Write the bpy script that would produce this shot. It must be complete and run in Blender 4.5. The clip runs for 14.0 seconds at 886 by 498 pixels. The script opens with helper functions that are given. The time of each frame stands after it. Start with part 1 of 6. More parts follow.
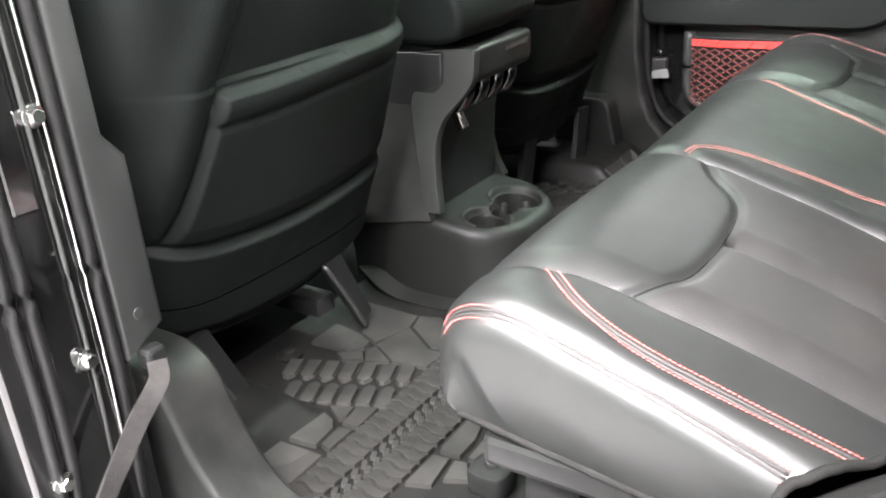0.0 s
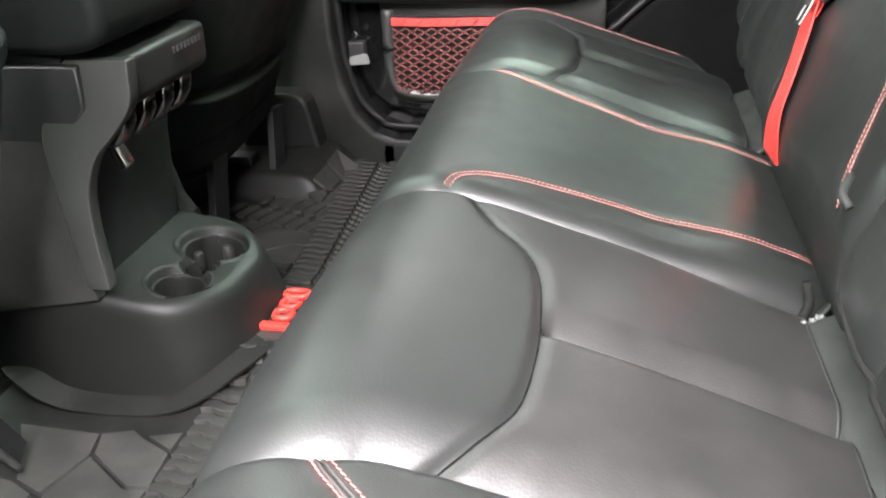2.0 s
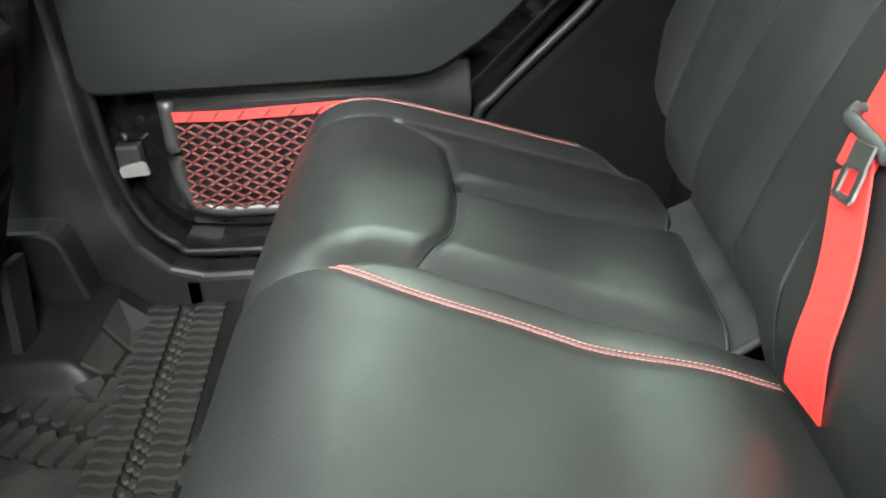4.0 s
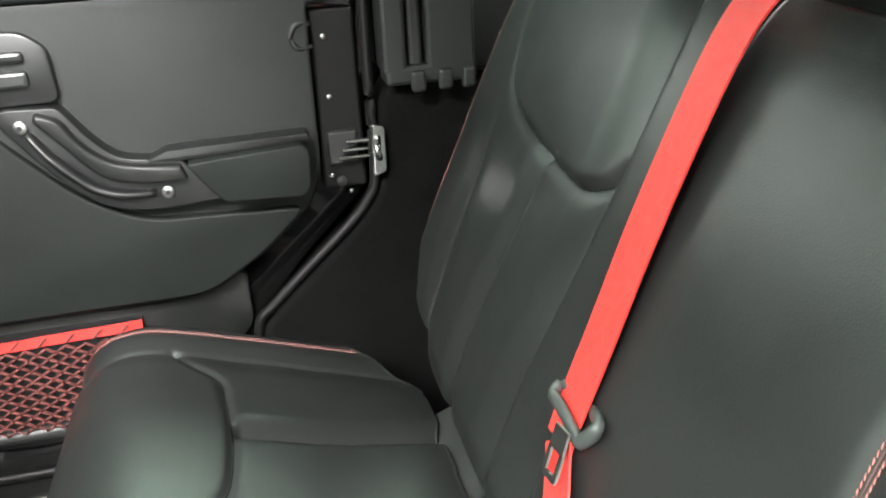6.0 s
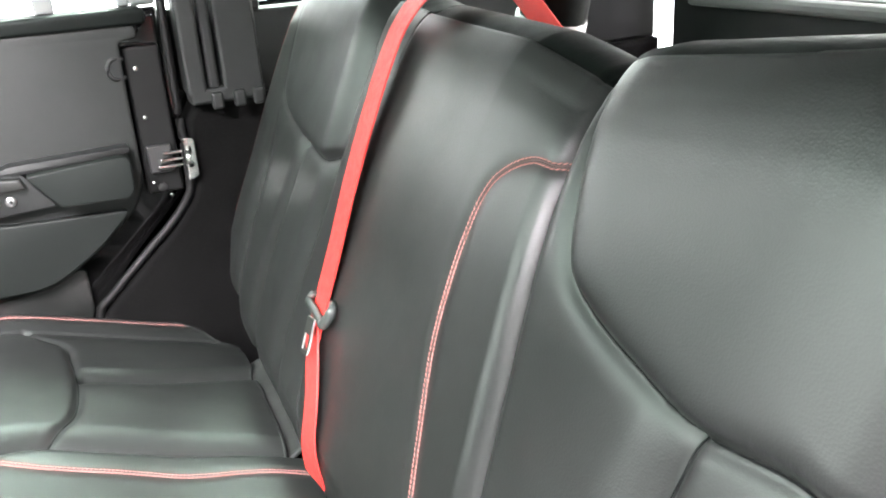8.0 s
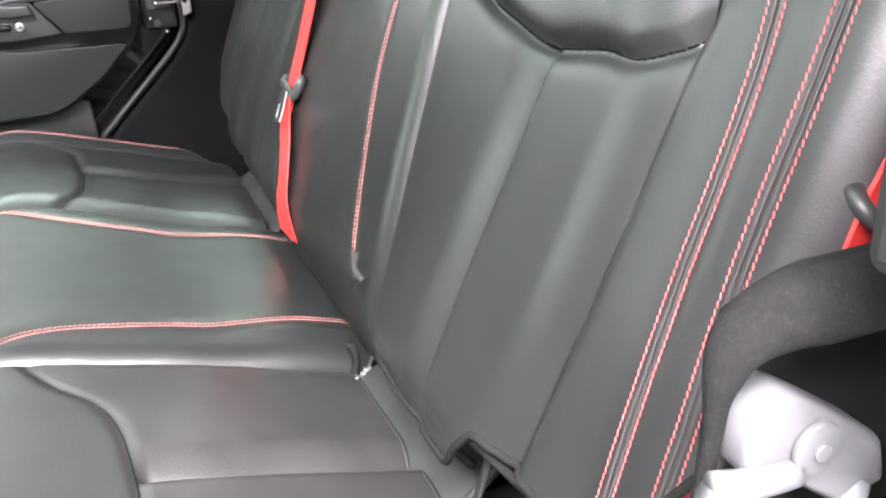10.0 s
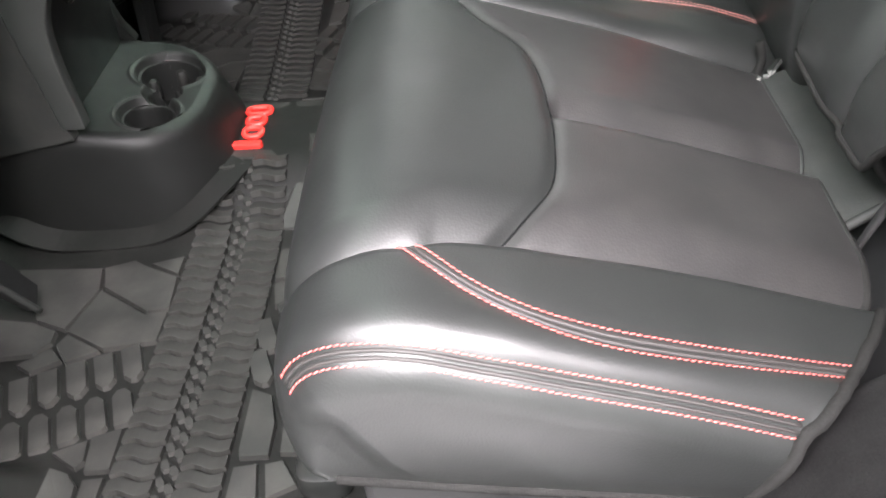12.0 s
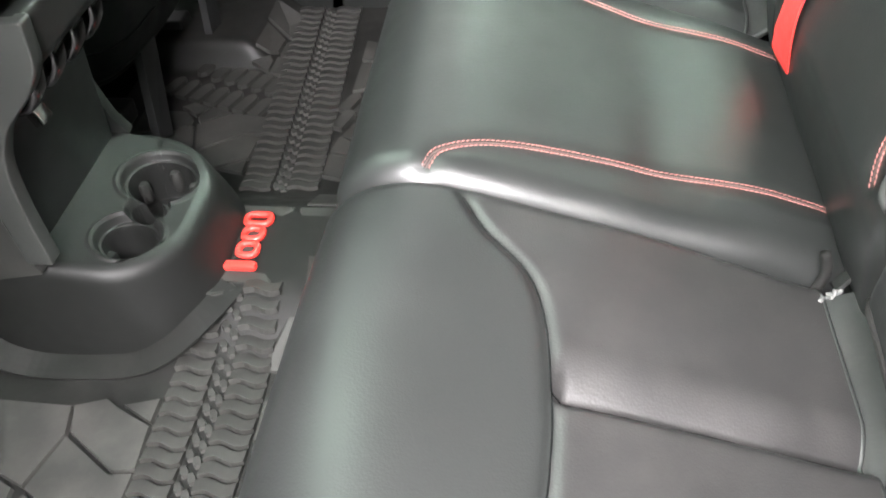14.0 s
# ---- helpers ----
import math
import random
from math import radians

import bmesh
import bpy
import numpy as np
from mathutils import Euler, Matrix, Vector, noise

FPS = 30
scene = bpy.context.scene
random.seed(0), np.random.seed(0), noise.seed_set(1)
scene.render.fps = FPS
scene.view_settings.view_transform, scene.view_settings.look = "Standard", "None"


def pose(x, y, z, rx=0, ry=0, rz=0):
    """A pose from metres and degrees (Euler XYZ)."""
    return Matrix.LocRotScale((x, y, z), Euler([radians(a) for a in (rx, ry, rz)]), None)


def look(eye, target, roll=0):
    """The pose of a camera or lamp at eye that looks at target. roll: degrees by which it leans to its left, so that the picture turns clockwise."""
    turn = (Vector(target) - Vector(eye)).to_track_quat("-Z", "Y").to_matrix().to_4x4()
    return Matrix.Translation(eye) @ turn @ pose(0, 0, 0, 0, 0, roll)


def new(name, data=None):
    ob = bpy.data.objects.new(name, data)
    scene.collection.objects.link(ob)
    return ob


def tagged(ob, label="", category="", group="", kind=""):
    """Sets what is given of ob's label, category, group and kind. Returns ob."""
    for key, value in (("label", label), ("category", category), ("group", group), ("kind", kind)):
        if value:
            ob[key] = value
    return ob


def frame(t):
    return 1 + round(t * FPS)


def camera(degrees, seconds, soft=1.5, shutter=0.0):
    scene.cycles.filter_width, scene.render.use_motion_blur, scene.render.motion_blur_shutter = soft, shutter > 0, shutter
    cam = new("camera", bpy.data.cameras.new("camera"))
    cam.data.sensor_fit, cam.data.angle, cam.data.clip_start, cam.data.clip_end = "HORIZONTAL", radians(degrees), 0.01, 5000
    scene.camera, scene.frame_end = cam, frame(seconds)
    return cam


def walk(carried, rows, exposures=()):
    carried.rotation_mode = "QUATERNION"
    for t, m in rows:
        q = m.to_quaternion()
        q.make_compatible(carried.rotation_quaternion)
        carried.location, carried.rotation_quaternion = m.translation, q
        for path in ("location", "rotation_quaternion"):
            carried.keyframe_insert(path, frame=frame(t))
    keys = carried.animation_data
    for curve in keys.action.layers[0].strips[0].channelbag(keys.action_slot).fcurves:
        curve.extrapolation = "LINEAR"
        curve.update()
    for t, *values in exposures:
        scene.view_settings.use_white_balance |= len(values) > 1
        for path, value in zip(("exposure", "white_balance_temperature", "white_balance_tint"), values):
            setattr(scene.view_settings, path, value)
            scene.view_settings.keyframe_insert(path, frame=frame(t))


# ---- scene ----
cam = camera(55.1, 14.0, soft=2.0)
PATH = [
    (0, (0.208, -0.117, 0.635), (-0.828, 1.393, -0.17), -4.2),
    (0.5, (0.172, -0.082, 0.618), (-0.713, 1.511, -0.207), -2.8),
    (1, (0.127, -0.043, 0.613), (-0.525, 1.643, -0.242), -2.9),
    (1.5, (0.074, 0.033, 0.613), (-0.413, 1.76, -0.27), -2.7),
    (2, (0.047, 0.164, 0.605), (-0.325, 1.908, -0.3), -2.6),
    (2.5, (0.026, 0.28, 0.611), (-0.232, 2.035, -0.312), -2.5),
    (3, (0.003, 0.424, 0.633), (-0.182, 2.164, -0.336), -3.0),
    (3.2, (-0.01, 0.488, 0.631), (-0.159, 2.227, -0.346), -3.1),
    (5.3, (0.035, 0.716, 0.722), (0.214, 2.467, -0.227), -4.5),
    (5.5, (0.044, 0.705, 0.747), (0.273, 2.453, -0.197), -4.2),
    (6, (0.057, 0.654, 0.805), (0.465, 2.436, -0.006), -2.9),
    (6.5, (0.064, 0.592, 0.829), (0.609, 2.37, 0.093), -2.6),
    (7, (0.071, 0.509, 0.818), (0.716, 2.272, 0.13), -3.6),
    (7.2, (0.073, 0.472, 0.817), (0.741, 2.223, 0.12), -3.7),
    (9.3, (0.073, 0.173, 0.753), (0.807, 1.879, 0.009), -4.1),
    (9.5, (0.063, 0.158, 0.733), (0.797, 1.866, -0.005), -3.9),
    (10, (0.042, 0.126, 0.68), (0.709, 1.808, -0.171), -4.1),
    (10.5, (0.02, 0.112, 0.658), (0.48, 1.768, -0.364), -3.4),
    (11, (-0.01, 0.096, 0.647), (0.227, 1.7, -0.523), -4.2),
    (11.5, (-0.043, 0.09, 0.641), (-0.015, 1.646, -0.615), -4.9),
    (12, (-0.039, 0.106, 0.64), (-0.165, 1.611, -0.671), -5.8),
    (12.5, (-0.014, 0.143, 0.662), (-0.206, 1.625, -0.668), -4.6),
    (13, (0.0, 0.212, 0.686), (-0.219, 1.667, -0.669), -4.7),
    (13.5, (0.0, 0.288, 0.695), (-0.237, 1.725, -0.677), -5.1),
    (14, (0.002, 0.344, 0.725), (-0.244, 1.763, -0.662), -5.4),
]
walk(cam, [(t, look(eye, target, roll)) for t, eye, target, roll in PATH],
     exposures=[(0, 0.45, 6500, 9), (1, 0.2, 6500, 9), (3, 0.7, 6450, 8), (5.4, 0.12, 6500, 3), (6.2, 0.42, 6550, 3), (7, 0.75, 6500, 5), (9.4, 1.0, 6350, 15), (10.2, 0.55, 6350, 15),
                (11, 0.2, 6400, 12), (12, -0.05, 6450, 11), (13, 0.3, 6450, 9), (14, 0.62, 6450, 8)])

# ---- light: a bright white hall outside, tubes over the open door, added fill lamps ----
world = bpy.data.worlds.new("hall")
scene.world = world
world.use_nodes = True
wbg = world.node_tree.nodes["Background"]
wbg.inputs["Color"].default_value = (0.90, 1.0, 0.94, 1)
wbg.inputs["Strength"].default_value = 0.03


def rect_lamp(name, place, target, length, width, watts, colour=(1, 0.98, 0.97)):
    data = bpy.data.lights.new(name, "AREA")
    data.shape, data.size, data.size_y = "RECTANGLE", length, width
    data.energy, data.color = watts, colour
    ob = new(name, data)
    ob.matrix_world = look(place, target)
    return ob


rect_lamp("hall_lamp", (0.0, -1.00, 2.72), (0.0, 0.50, 0.45), 5.0, 0.50, 1250, (1, 0.92, 0.955))
rect_lamp("hall_lamp", (0.10, -2.40, 3.00), (0.0, 0.90, 0.30), 2.0, 0.20, 640, (1, 0.96, 0.97))
# Added green fills without a seen source: front, overhead, beyond the far window.
rect_lamp("hall_lamp", (-2.10, 1.50, 2.10), (0.25, 1.25, 0.45), 3.6, 2.4, 70, (0.74, 1, 0.83))
rect_lamp("hall_lamp", (-1.30, 0.90, 3.10), (0.0, 1.00, 0.30), 4.0, 1.8, 120, (0.80, 1, 0.87))
rect_lamp("hall_lamp", (0.95, 3.70, 3.00), (0.0, 1.20, 0.35), 1.3, 0.9, 280, (0.80, 1, 0.86))
# Added rear lamp for the warm rim on the backrest tops.
rect_lamp("hall_lamp", (2.7, 1.1, 1.25), (0.45, 1.1, 0.75), 1.4, 0.4, 70, (1, 0.9, 0.86))

# ---- materials ----
MATS = {}


def material(name, colour, rough=0.5, metal=0.0, grain=0.0, grain_scale=600.0, mottled=0.0, mottle_scale=6.0, dust=0.0,
             dust_colour=(0.16, 0.15, 0.14), coat=0.0, spec=0.5, speck=0.0, per_piece=0.0, cell=False, uneven=0.15, crease=0.0):
    """One surface: a base colour mottled at a large scale, dust in patches, a fine grain as bump and in the roughness."""
    m = bpy.data.materials.new(name)
    m.use_nodes = True
    nt = m.node_tree
    n, link = nt.nodes, nt.links.new
    b = n["Principled BSDF"]
    b.inputs["Metallic"].default_value = metal
    b.inputs["Specular IOR Level"].default_value = spec
    b.inputs["Coat Weight"].default_value = coat
    b.inputs["Coat Roughness"].default_value = 0.08
    where = n.new("ShaderNodeTexCoord").outputs["Object"]

    def noise_tex(scale, detail=3.0, rough_=0.55):
        t = n.new("ShaderNodeTexNoise")
        t.inputs["Scale"].default_value, t.inputs["Detail"].default_value, t.inputs["Roughness"].default_value = scale, detail, rough_
        link(where, t.inputs["Vector"])
        return t.outputs["Fac"]

    def span(sock, a, c, lo, hi):
        r = n.new("ShaderNodeMapRange")
        for key, v in zip(("From Min", "From Max", "To Min", "To Max"), (a, c, lo, hi)):
            r.inputs[key].default_value = v
        link(sock, r.inputs["Value"])
        return r.outputs["Result"]

    def mix(fac, a, c):
        x = n.new("ShaderNodeMix")
        x.data_type = "RGBA"
        if isinstance(fac, float):
            x.inputs[0].default_value = fac
        else:
            link(fac, x.inputs[0])
        for sock, v in ((x.inputs[6], a), (x.inputs[7], c)):
            if isinstance(v, tuple):
                sock.default_value = (*v, 1)
            else:
                link(v, sock)
        return x.outputs[2]

    base = colour
    big = noise_tex(mottle_scale, 4.0)
    if mottled:
        base = mix(span(big, 0.3, 0.7, 0.0, 1.0), tuple(c * (1 - mottled) for c in colour), tuple(min(1.0, c * (1 + mottled)) for c in colour))
    if per_piece:
        info = n.new("ShaderNodeObjectInfo").outputs["Random"]
        base = mix(span(info, 0, 1, 0, per_piece), base, tuple(c * 2.2 + 0.01 for c in colour))
    if speck:
        base = mix(span(noise_tex(grain_scale * 0.8, 2.0), 0.52, 0.72, 0.0, speck), base, (0.22, 0.22, 0.21))
    if dust:
        patches = span(noise_tex(mottle_scale * 1.7, 6.0, 0.65), 0.42, 0.75, 0.0, dust)
        base = mix(patches, base, dust_colour)
    if isinstance(base, tuple):
        b.inputs["Base Color"].default_value = (*base, 1)
    else:
        link(base, b.inputs["Base Color"])
    link(span(noise_tex(mottle_scale * 4, 5.0), 0.3, 0.7, max(0.02, rough * (1 - uneven)), min(1.0, rough * (1 + uneven))), b.inputs["Roughness"])
    if grain:
        bump = n.new("ShaderNodeBump")
        bump.inputs["Strength"].default_value = grain
        bump.inputs["Distance"].default_value = 0.0008
        if cell:
            v = n.new("ShaderNodeTexVoronoi")
            v.inputs["Scale"].default_value = grain_scale
            link(where, v.inputs["Vector"])
            height = v.outputs["Distance"]
            if crease:                     # shallow creases under the grain
                add = n.new("ShaderNodeMath")
                add.operation = "MULTIPLY_ADD"
                link(noise_tex(75.0, 5.0, 0.6), add.inputs[0])
                add.inputs[1].default_value = crease
                link(height, add.inputs[2])
                height = add.outputs[0]
            link(height, bump.inputs["Height"])
        else:
            link(noise_tex(grain_scale, 4.0), bump.inputs["Height"])
        link(bump.outputs["Normal"], b.inputs["Normal"])
    MATS[name] = m
    return m


LEATHER = material("leather", (0.0125, 0.0135, 0.0130), 0.385, grain=0.10, grain_scale=620, mottled=0.12, mottle_scale=5, dust=0.10,
                   dust_colour=(0.035, 0.034, 0.032), cell=True, uneven=0.10, crease=0.22)
LEATHER_WORN = material("worn_leather", (0.0180, 0.0177, 0.0175), 0.35, spec=0.52, grain=0.11, grain_scale=560, mottled=0.14, mottle_scale=16, dust=0.20,
                        dust_colour=(0.055, 0.052, 0.049), cell=True, uneven=0.05, crease=0.6)
SEAT_BACK = material("seat_back_vinyl", (0.0044, 0.0058, 0.0052), 0.58, spec=0.12, grain=0.14, grain_scale=420, mottled=0.25, mottle_scale=6, cell=True)
PLASTIC = material("grained_plastic", (0.0070, 0.0078, 0.0073), 0.45, spec=0.32, grain=0.12, grain_scale=700, mottled=0.2, mottle_scale=5, dust=0.12)
PLASTIC_GREY = material("grey_plastic", (0.022, 0.0235, 0.022), 0.42, grain=0.08, grain_scale=700, mottled=0.12, mottle_scale=6)
PLASTIC_DARK = material("dark_plastic", (0.007, 0.0075, 0.0075), 0.42, grain=0.1, grain_scale=600, mottled=0.2)
PLASTIC_CONSOLE = material("console_plastic", (0.0056, 0.0060, 0.0056), 0.52, spec=0.27, grain=0.1, grain_scale=700, mottled=0.15, mottle_scale=5)
PLASTIC_LIGHT = material("mid_grey_plastic", (0.13, 0.135, 0.13), 0.5, grain=0.1, grain_scale=600, mottled=0.1)
TONGUE = material("tongue_plastic", (0.036, 0.041, 0.039), 0.42, grain=0.05, mottled=0.1)
TRIM_GREY = material("pillar_trim", (0.011, 0.012, 0.0115), 0.55, grain=0.2, grain_scale=600, mottled=0.15)
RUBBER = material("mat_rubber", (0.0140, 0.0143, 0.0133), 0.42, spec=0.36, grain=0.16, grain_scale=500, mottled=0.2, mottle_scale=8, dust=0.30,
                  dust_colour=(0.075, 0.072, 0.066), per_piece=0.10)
CARPET = material("loop_carpet", (0.0030, 0.0030, 0.0030), 0.95, grain=0.8, grain_scale=900, mottled=0.3, mottle_scale=20, speck=0.04, spec=0.03)
CARPET_TRIM = material("grey_carpet_edge", (0.011, 0.011, 0.0105), 0.95, grain=1.0, grain_scale=700, mottled=0.25, mottle_scale=30, speck=0.03, spec=0.1)
FLAP = material("grey_vinyl_flap", (0.021, 0.0225, 0.0215), 0.55, grain=0.25, grain_scale=350, mottled=0.2, mottle_scale=14, dust=0.05, spec=0.12)
PAINT = material("black_paint", (0.004, 0.004, 0.004), 0.10, mottled=0.1, coat=0.8)
SEAL = material("rubber_seal", (0.006, 0.006, 0.006), 0.45, spec=0.25, grain=0.05, grain_scale=300, mottled=0.2)
CHROME = material("bright_steel", (0.62, 0.62, 0.60), 0.16, metal=1.0, mottled=0.1)
STEEL = material("dull_steel", (0.50, 0.50, 0.49), 0.34, metal=1.0, mottled=0.1)
BLADE = material("blade_steel", (0.15, 0.15, 0.145), 0.42, metal=1.0, mottled=0.1)
STEEL_BLACK = material("black_steel", (0.020, 0.020, 0.020), 0.35, grain=0.1, grain_scale=300, mottled=0.2)
WEBBING = material("red_webbing", (0.66, 0.035, 0.030), 0.55, grain=0.35, grain_scale=900, mottled=0.08, mottle_scale=30)
THREAD = material("red_thread", (0.74, 0.13, 0.115), 0.6, mottled=0.12, mottle_scale=60)
THREAD_PALE = material("pale_red_thread", (0.42, 0.16, 0.14), 0.6, mottled=0.15, mottle_scale=60)
THREAD_DARK = material("seam_fabric", (0.020, 0.018, 0.017), 0.6, grain=0.3, grain_scale=600, mottled=0.2)
SEAM_PINK = material("pink_seam_fabric", (0.060, 0.036, 0.033), 0.7, grain=0.3, grain_scale=600, mottled=0.2)
RED_PAINT = material("red_rubber", (0.66, 0.024, 0.018), 0.4, mottled=0.08, mottle_scale=30)
NET = material("red_net_cord", (0.095, 0.024, 0.020), 0.7, mottled=0.2, mottle_scale=40)
WHITE_PLASTIC = material("white_plastic", (0.082, 0.082, 0.085), 0.4, mottled=0.04, mottle_scale=20)
STRAP = material("worn_strap", (0.0058, 0.0050, 0.0042), 0.8, grain=0.6, grain_scale=500, mottled=0.4, mottle_scale=25)
# Matte black that stands for shade in the seam creases.
CREASE_SHADE = material("crease_shade", (0.0035, 0.004, 0.004), 0.9, mottled=0.2, spec=0.05)
DOOR_PAD = material("door_pad_vinyl", (0.0085, 0.0105, 0.0095), 0.58, spec=0.18, grain=0.14, grain_scale=420, mottled=0.15, mottle_scale=6, cell=True)
DOOR_FIELD = material("door_field_vinyl", (0.0185, 0.0200, 0.0192), 0.6, spec=0.25, grain=0.14, grain_scale=420, mottled=0.15, mottle_scale=6, cell=True)
# Darker than RUBBER: the shade in the mat's gaps is in this colour.
RUBBER_DARK = material("mat_rubber_dark", (0.0052, 0.0054, 0.0050), 0.50, spec=0.18, grain=0.16, grain_scale=500, mottled=0.2, mottle_scale=8, dust=0.12,
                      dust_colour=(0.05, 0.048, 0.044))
# Paler copy of CARPET: the near side's light is put into its colour.
CARPET_LIT = material("grey_carpet", (0.0088, 0.0087, 0.0087), 0.95, grain=1.0, grain_scale=620, mottled=0.25, mottle_scale=60, speck=0.03, spec=0.1)
HEADLINER = material("headliner", (0.16, 0.16, 0.155), 0.9, grain=0.3, grain_scale=400, mottled=0.1)
KNOT = material("white_knot", (0.12, 0.12, 0.117), 0.7, grain=0.5, grain_scale=400, mottled=0.15)
HALL = material("hall_floor", (0.58, 0.57, 0.57), 0.35, mottled=0.12, mottle_scale=2)


def glass_material(name, colour):
    m = bpy.data.materials.new(name)
    m.use_nodes = True
    b = m.node_tree.nodes["Principled BSDF"]
    b.inputs["Base Color"].default_value = (*colour, 1)
    b.inputs["Transmission Weight"].default_value = 1.0
    b.inputs["Roughness"].default_value = 0.0
    b.inputs["IOR"].default_value = 1.05
    return m


GLASS = glass_material("window_glass", (0.96, 0.98, 0.97))
# Dark glass for the unseen near pane, to block lamp light.
GLASS_BLOCKING = glass_material("blocking_glass", (0.10, 0.11, 0.10))


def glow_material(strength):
    m = bpy.data.materials.new("glow_backdrop")
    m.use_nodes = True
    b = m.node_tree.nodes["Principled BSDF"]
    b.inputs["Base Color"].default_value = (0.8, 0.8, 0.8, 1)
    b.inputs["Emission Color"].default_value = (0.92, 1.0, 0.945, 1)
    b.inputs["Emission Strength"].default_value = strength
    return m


# Backdrop glow, set side by side to light the seats through the openings.
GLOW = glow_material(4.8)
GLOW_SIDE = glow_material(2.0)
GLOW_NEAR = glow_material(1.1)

# ---- building helpers ----
WHERE = {}


def thing(name, place, label, category, group="", kind=""):
    """A top-level thing: an Empty at its base."""
    ob = tagged(new(name), label, category, group, kind)
    ob.empty_display_size = 0.05
    ob.location = place
    WHERE[ob] = Matrix.Translation(place)
    return ob


def hang(ob, parent, label=""):
    """Make ob a part of parent; its mesh is given in world coordinates."""
    if parent is not None:
        ob.parent = parent
        ob.matrix_parent_inverse = WHERE.get(parent, Matrix()).inverted()
    return tagged(ob, label)


def shade(me, smooth):
    if smooth:
        me.polygons.foreach_set("use_smooth", [True] * len(me.polygons))
    me.update()


def part(name, bm, mat, parent, label="", smooth=False):
    me = bpy.data.meshes.new(name)
    bmesh.ops.recalc_face_normals(bm, faces=bm.faces)
    bm.to_mesh(me)
    bm.free()
    me.materials.append(mat)
    shade(me, smooth)
    if smooth:
        me.set_sharp_from_angle(angle=radians(40))
    return hang(new(name, me), parent, label)


def raw(name, verts, faces, mat, parent, label="", smooth=True, normals=None):
    me = bpy.data.meshes.new(name)
    me.from_pydata([tuple(v) for v in verts], [], [tuple(f) for f in faces])
    me.materials.append(mat)
    shade(me, smooth)
    if normals is not None:
        me.normals_split_custom_set_from_vertices([tuple(v) for v in normals])
    return hang(new(name, me), parent, label)


def lone(ob, label, category, kind="", group=""):
    return tagged(ob, label, category, group, kind)


def box(bm, x0, x1, y0, y1, z0, z1, r=0.0, seg=2):
    got = bmesh.ops.create_cube(bm, size=1.0)["verts"]
    for v in got:
        v.co = Vector(((x0 + x1) / 2 + v.co.x * (x1 - x0), (y0 + y1) / 2 + v.co.y * (y1 - y0), (z0 + z1) / 2 + v.co.z * (z1 - z0)))
    if r:
        edges = list({e for v in got for e in v.link_edges})
        bmesh.ops.bevel(bm, geom=edges, offset=r, segments=seg, affect="EDGES", profile=0.5, clamp_overlap=True)
    return got


def boxed(x0, x1, y0, y1, z0, z1, r=0.0, seg=2):
    bm = bmesh.new()
    box(bm, x0, x1, y0, y1, z0, z1, r, seg)
    return bm


AX = {"x": (1, 2, 0), "y": (0, 2, 1), "z": (0, 1, 2)}


def prism(bm, outline, axis, d0, d1, r=0.0, seg=2):
    """An outline in the plane across axis, extruded from d0 to d1, its rims rounded by r."""
    i, j, k = AX[axis]

    def at(p, d):
        v = [0.0, 0.0, 0.0]
        v[i], v[j], v[k] = p[0], p[1], d
        return v
    a = [bm.verts.new(at(p, d0)) for p in outline]
    b = [bm.verts.new(at(p, d1)) for p in outline]
    n = len(outline)
    fs = [bm.faces.new(a), bm.faces.new(b)] + [bm.faces.new((a[q], a[(q + 1) % n], b[(q + 1) % n], b[q])) for q in range(n)]
    bmesh.ops.recalc_face_normals(bm, faces=fs)
    if r:
        rim = [e for e in bm.edges if e.is_valid and ((e.verts[0] in a and e.verts[1] in a) or (e.verts[0] in b and e.verts[1] in b))]
        bmesh.ops.bevel(bm, geom=rim, offset=r, segments=seg, affect="EDGES", profile=0.5, clamp_overlap=True)
    return bm


def prismed(outline, axis, d0, d1, r=0.0, seg=2):
    return prism(bmesh.new(), outline, axis, d0, d1, r, seg)


def rounded(points, radius, seg=5):
    """A closed outline with its corners rounded; radius may be one number or one for each corner."""
    out, n = [], len(points)
    for q in range(n):
        rr = radius[q] if isinstance(radius, (list, tuple)) else radius
        p0, p, p1 = (Vector(points[(q + d) % n]) for d in (-1, 0, 1))
        a, b = (p0 - p), (p1 - p)
        rr = min(rr, a.length * 0.48, b.length * 0.48)
        if rr <= 1e-5:
            out.append(tuple(p))
            continue
        s, e = p + a.normalized() * rr, p + b.normalized() * rr
        for w in range(seg + 1):
            t = w / seg
            out.append(tuple((1 - t) ** 2 * s + 2 * t * (1 - t) * p + t * t * e))
    return out


def spline(points, step):
    """A smooth line through the points, resampled at even steps (numpy, any dimension)."""
    p = np.array(points, float)
    if len(p) > 2:
        q = np.vstack([2 * p[0] - p[1], p, 2 * p[-1] - p[-2]])
        t = np.linspace(0, 1, 24, endpoint=False)[:, None]
        out = []
        for i in range(1, len(q) - 2):
            a, b, c, d = q[i - 1], q[i], q[i + 1], q[i + 2]
            out.append(0.5 * (2 * b + (c - a) * t + (2 * a - 5 * b + 4 * c - d) * t ** 2 + (3 * b - a - 3 * c + d) * t ** 3))
        p = np.vstack(out + [p[-1:]])
    d = np.concatenate([[0], np.cumsum(np.linalg.norm(np.diff(p, axis=0), axis=1))])
    m = max(2, int(round(d[-1] / step)) + 1)
    at = np.linspace(0, d[-1], m)
    return np.stack([np.interp(at, d, p[:, k]) for k in range(p.shape[1])], 1)


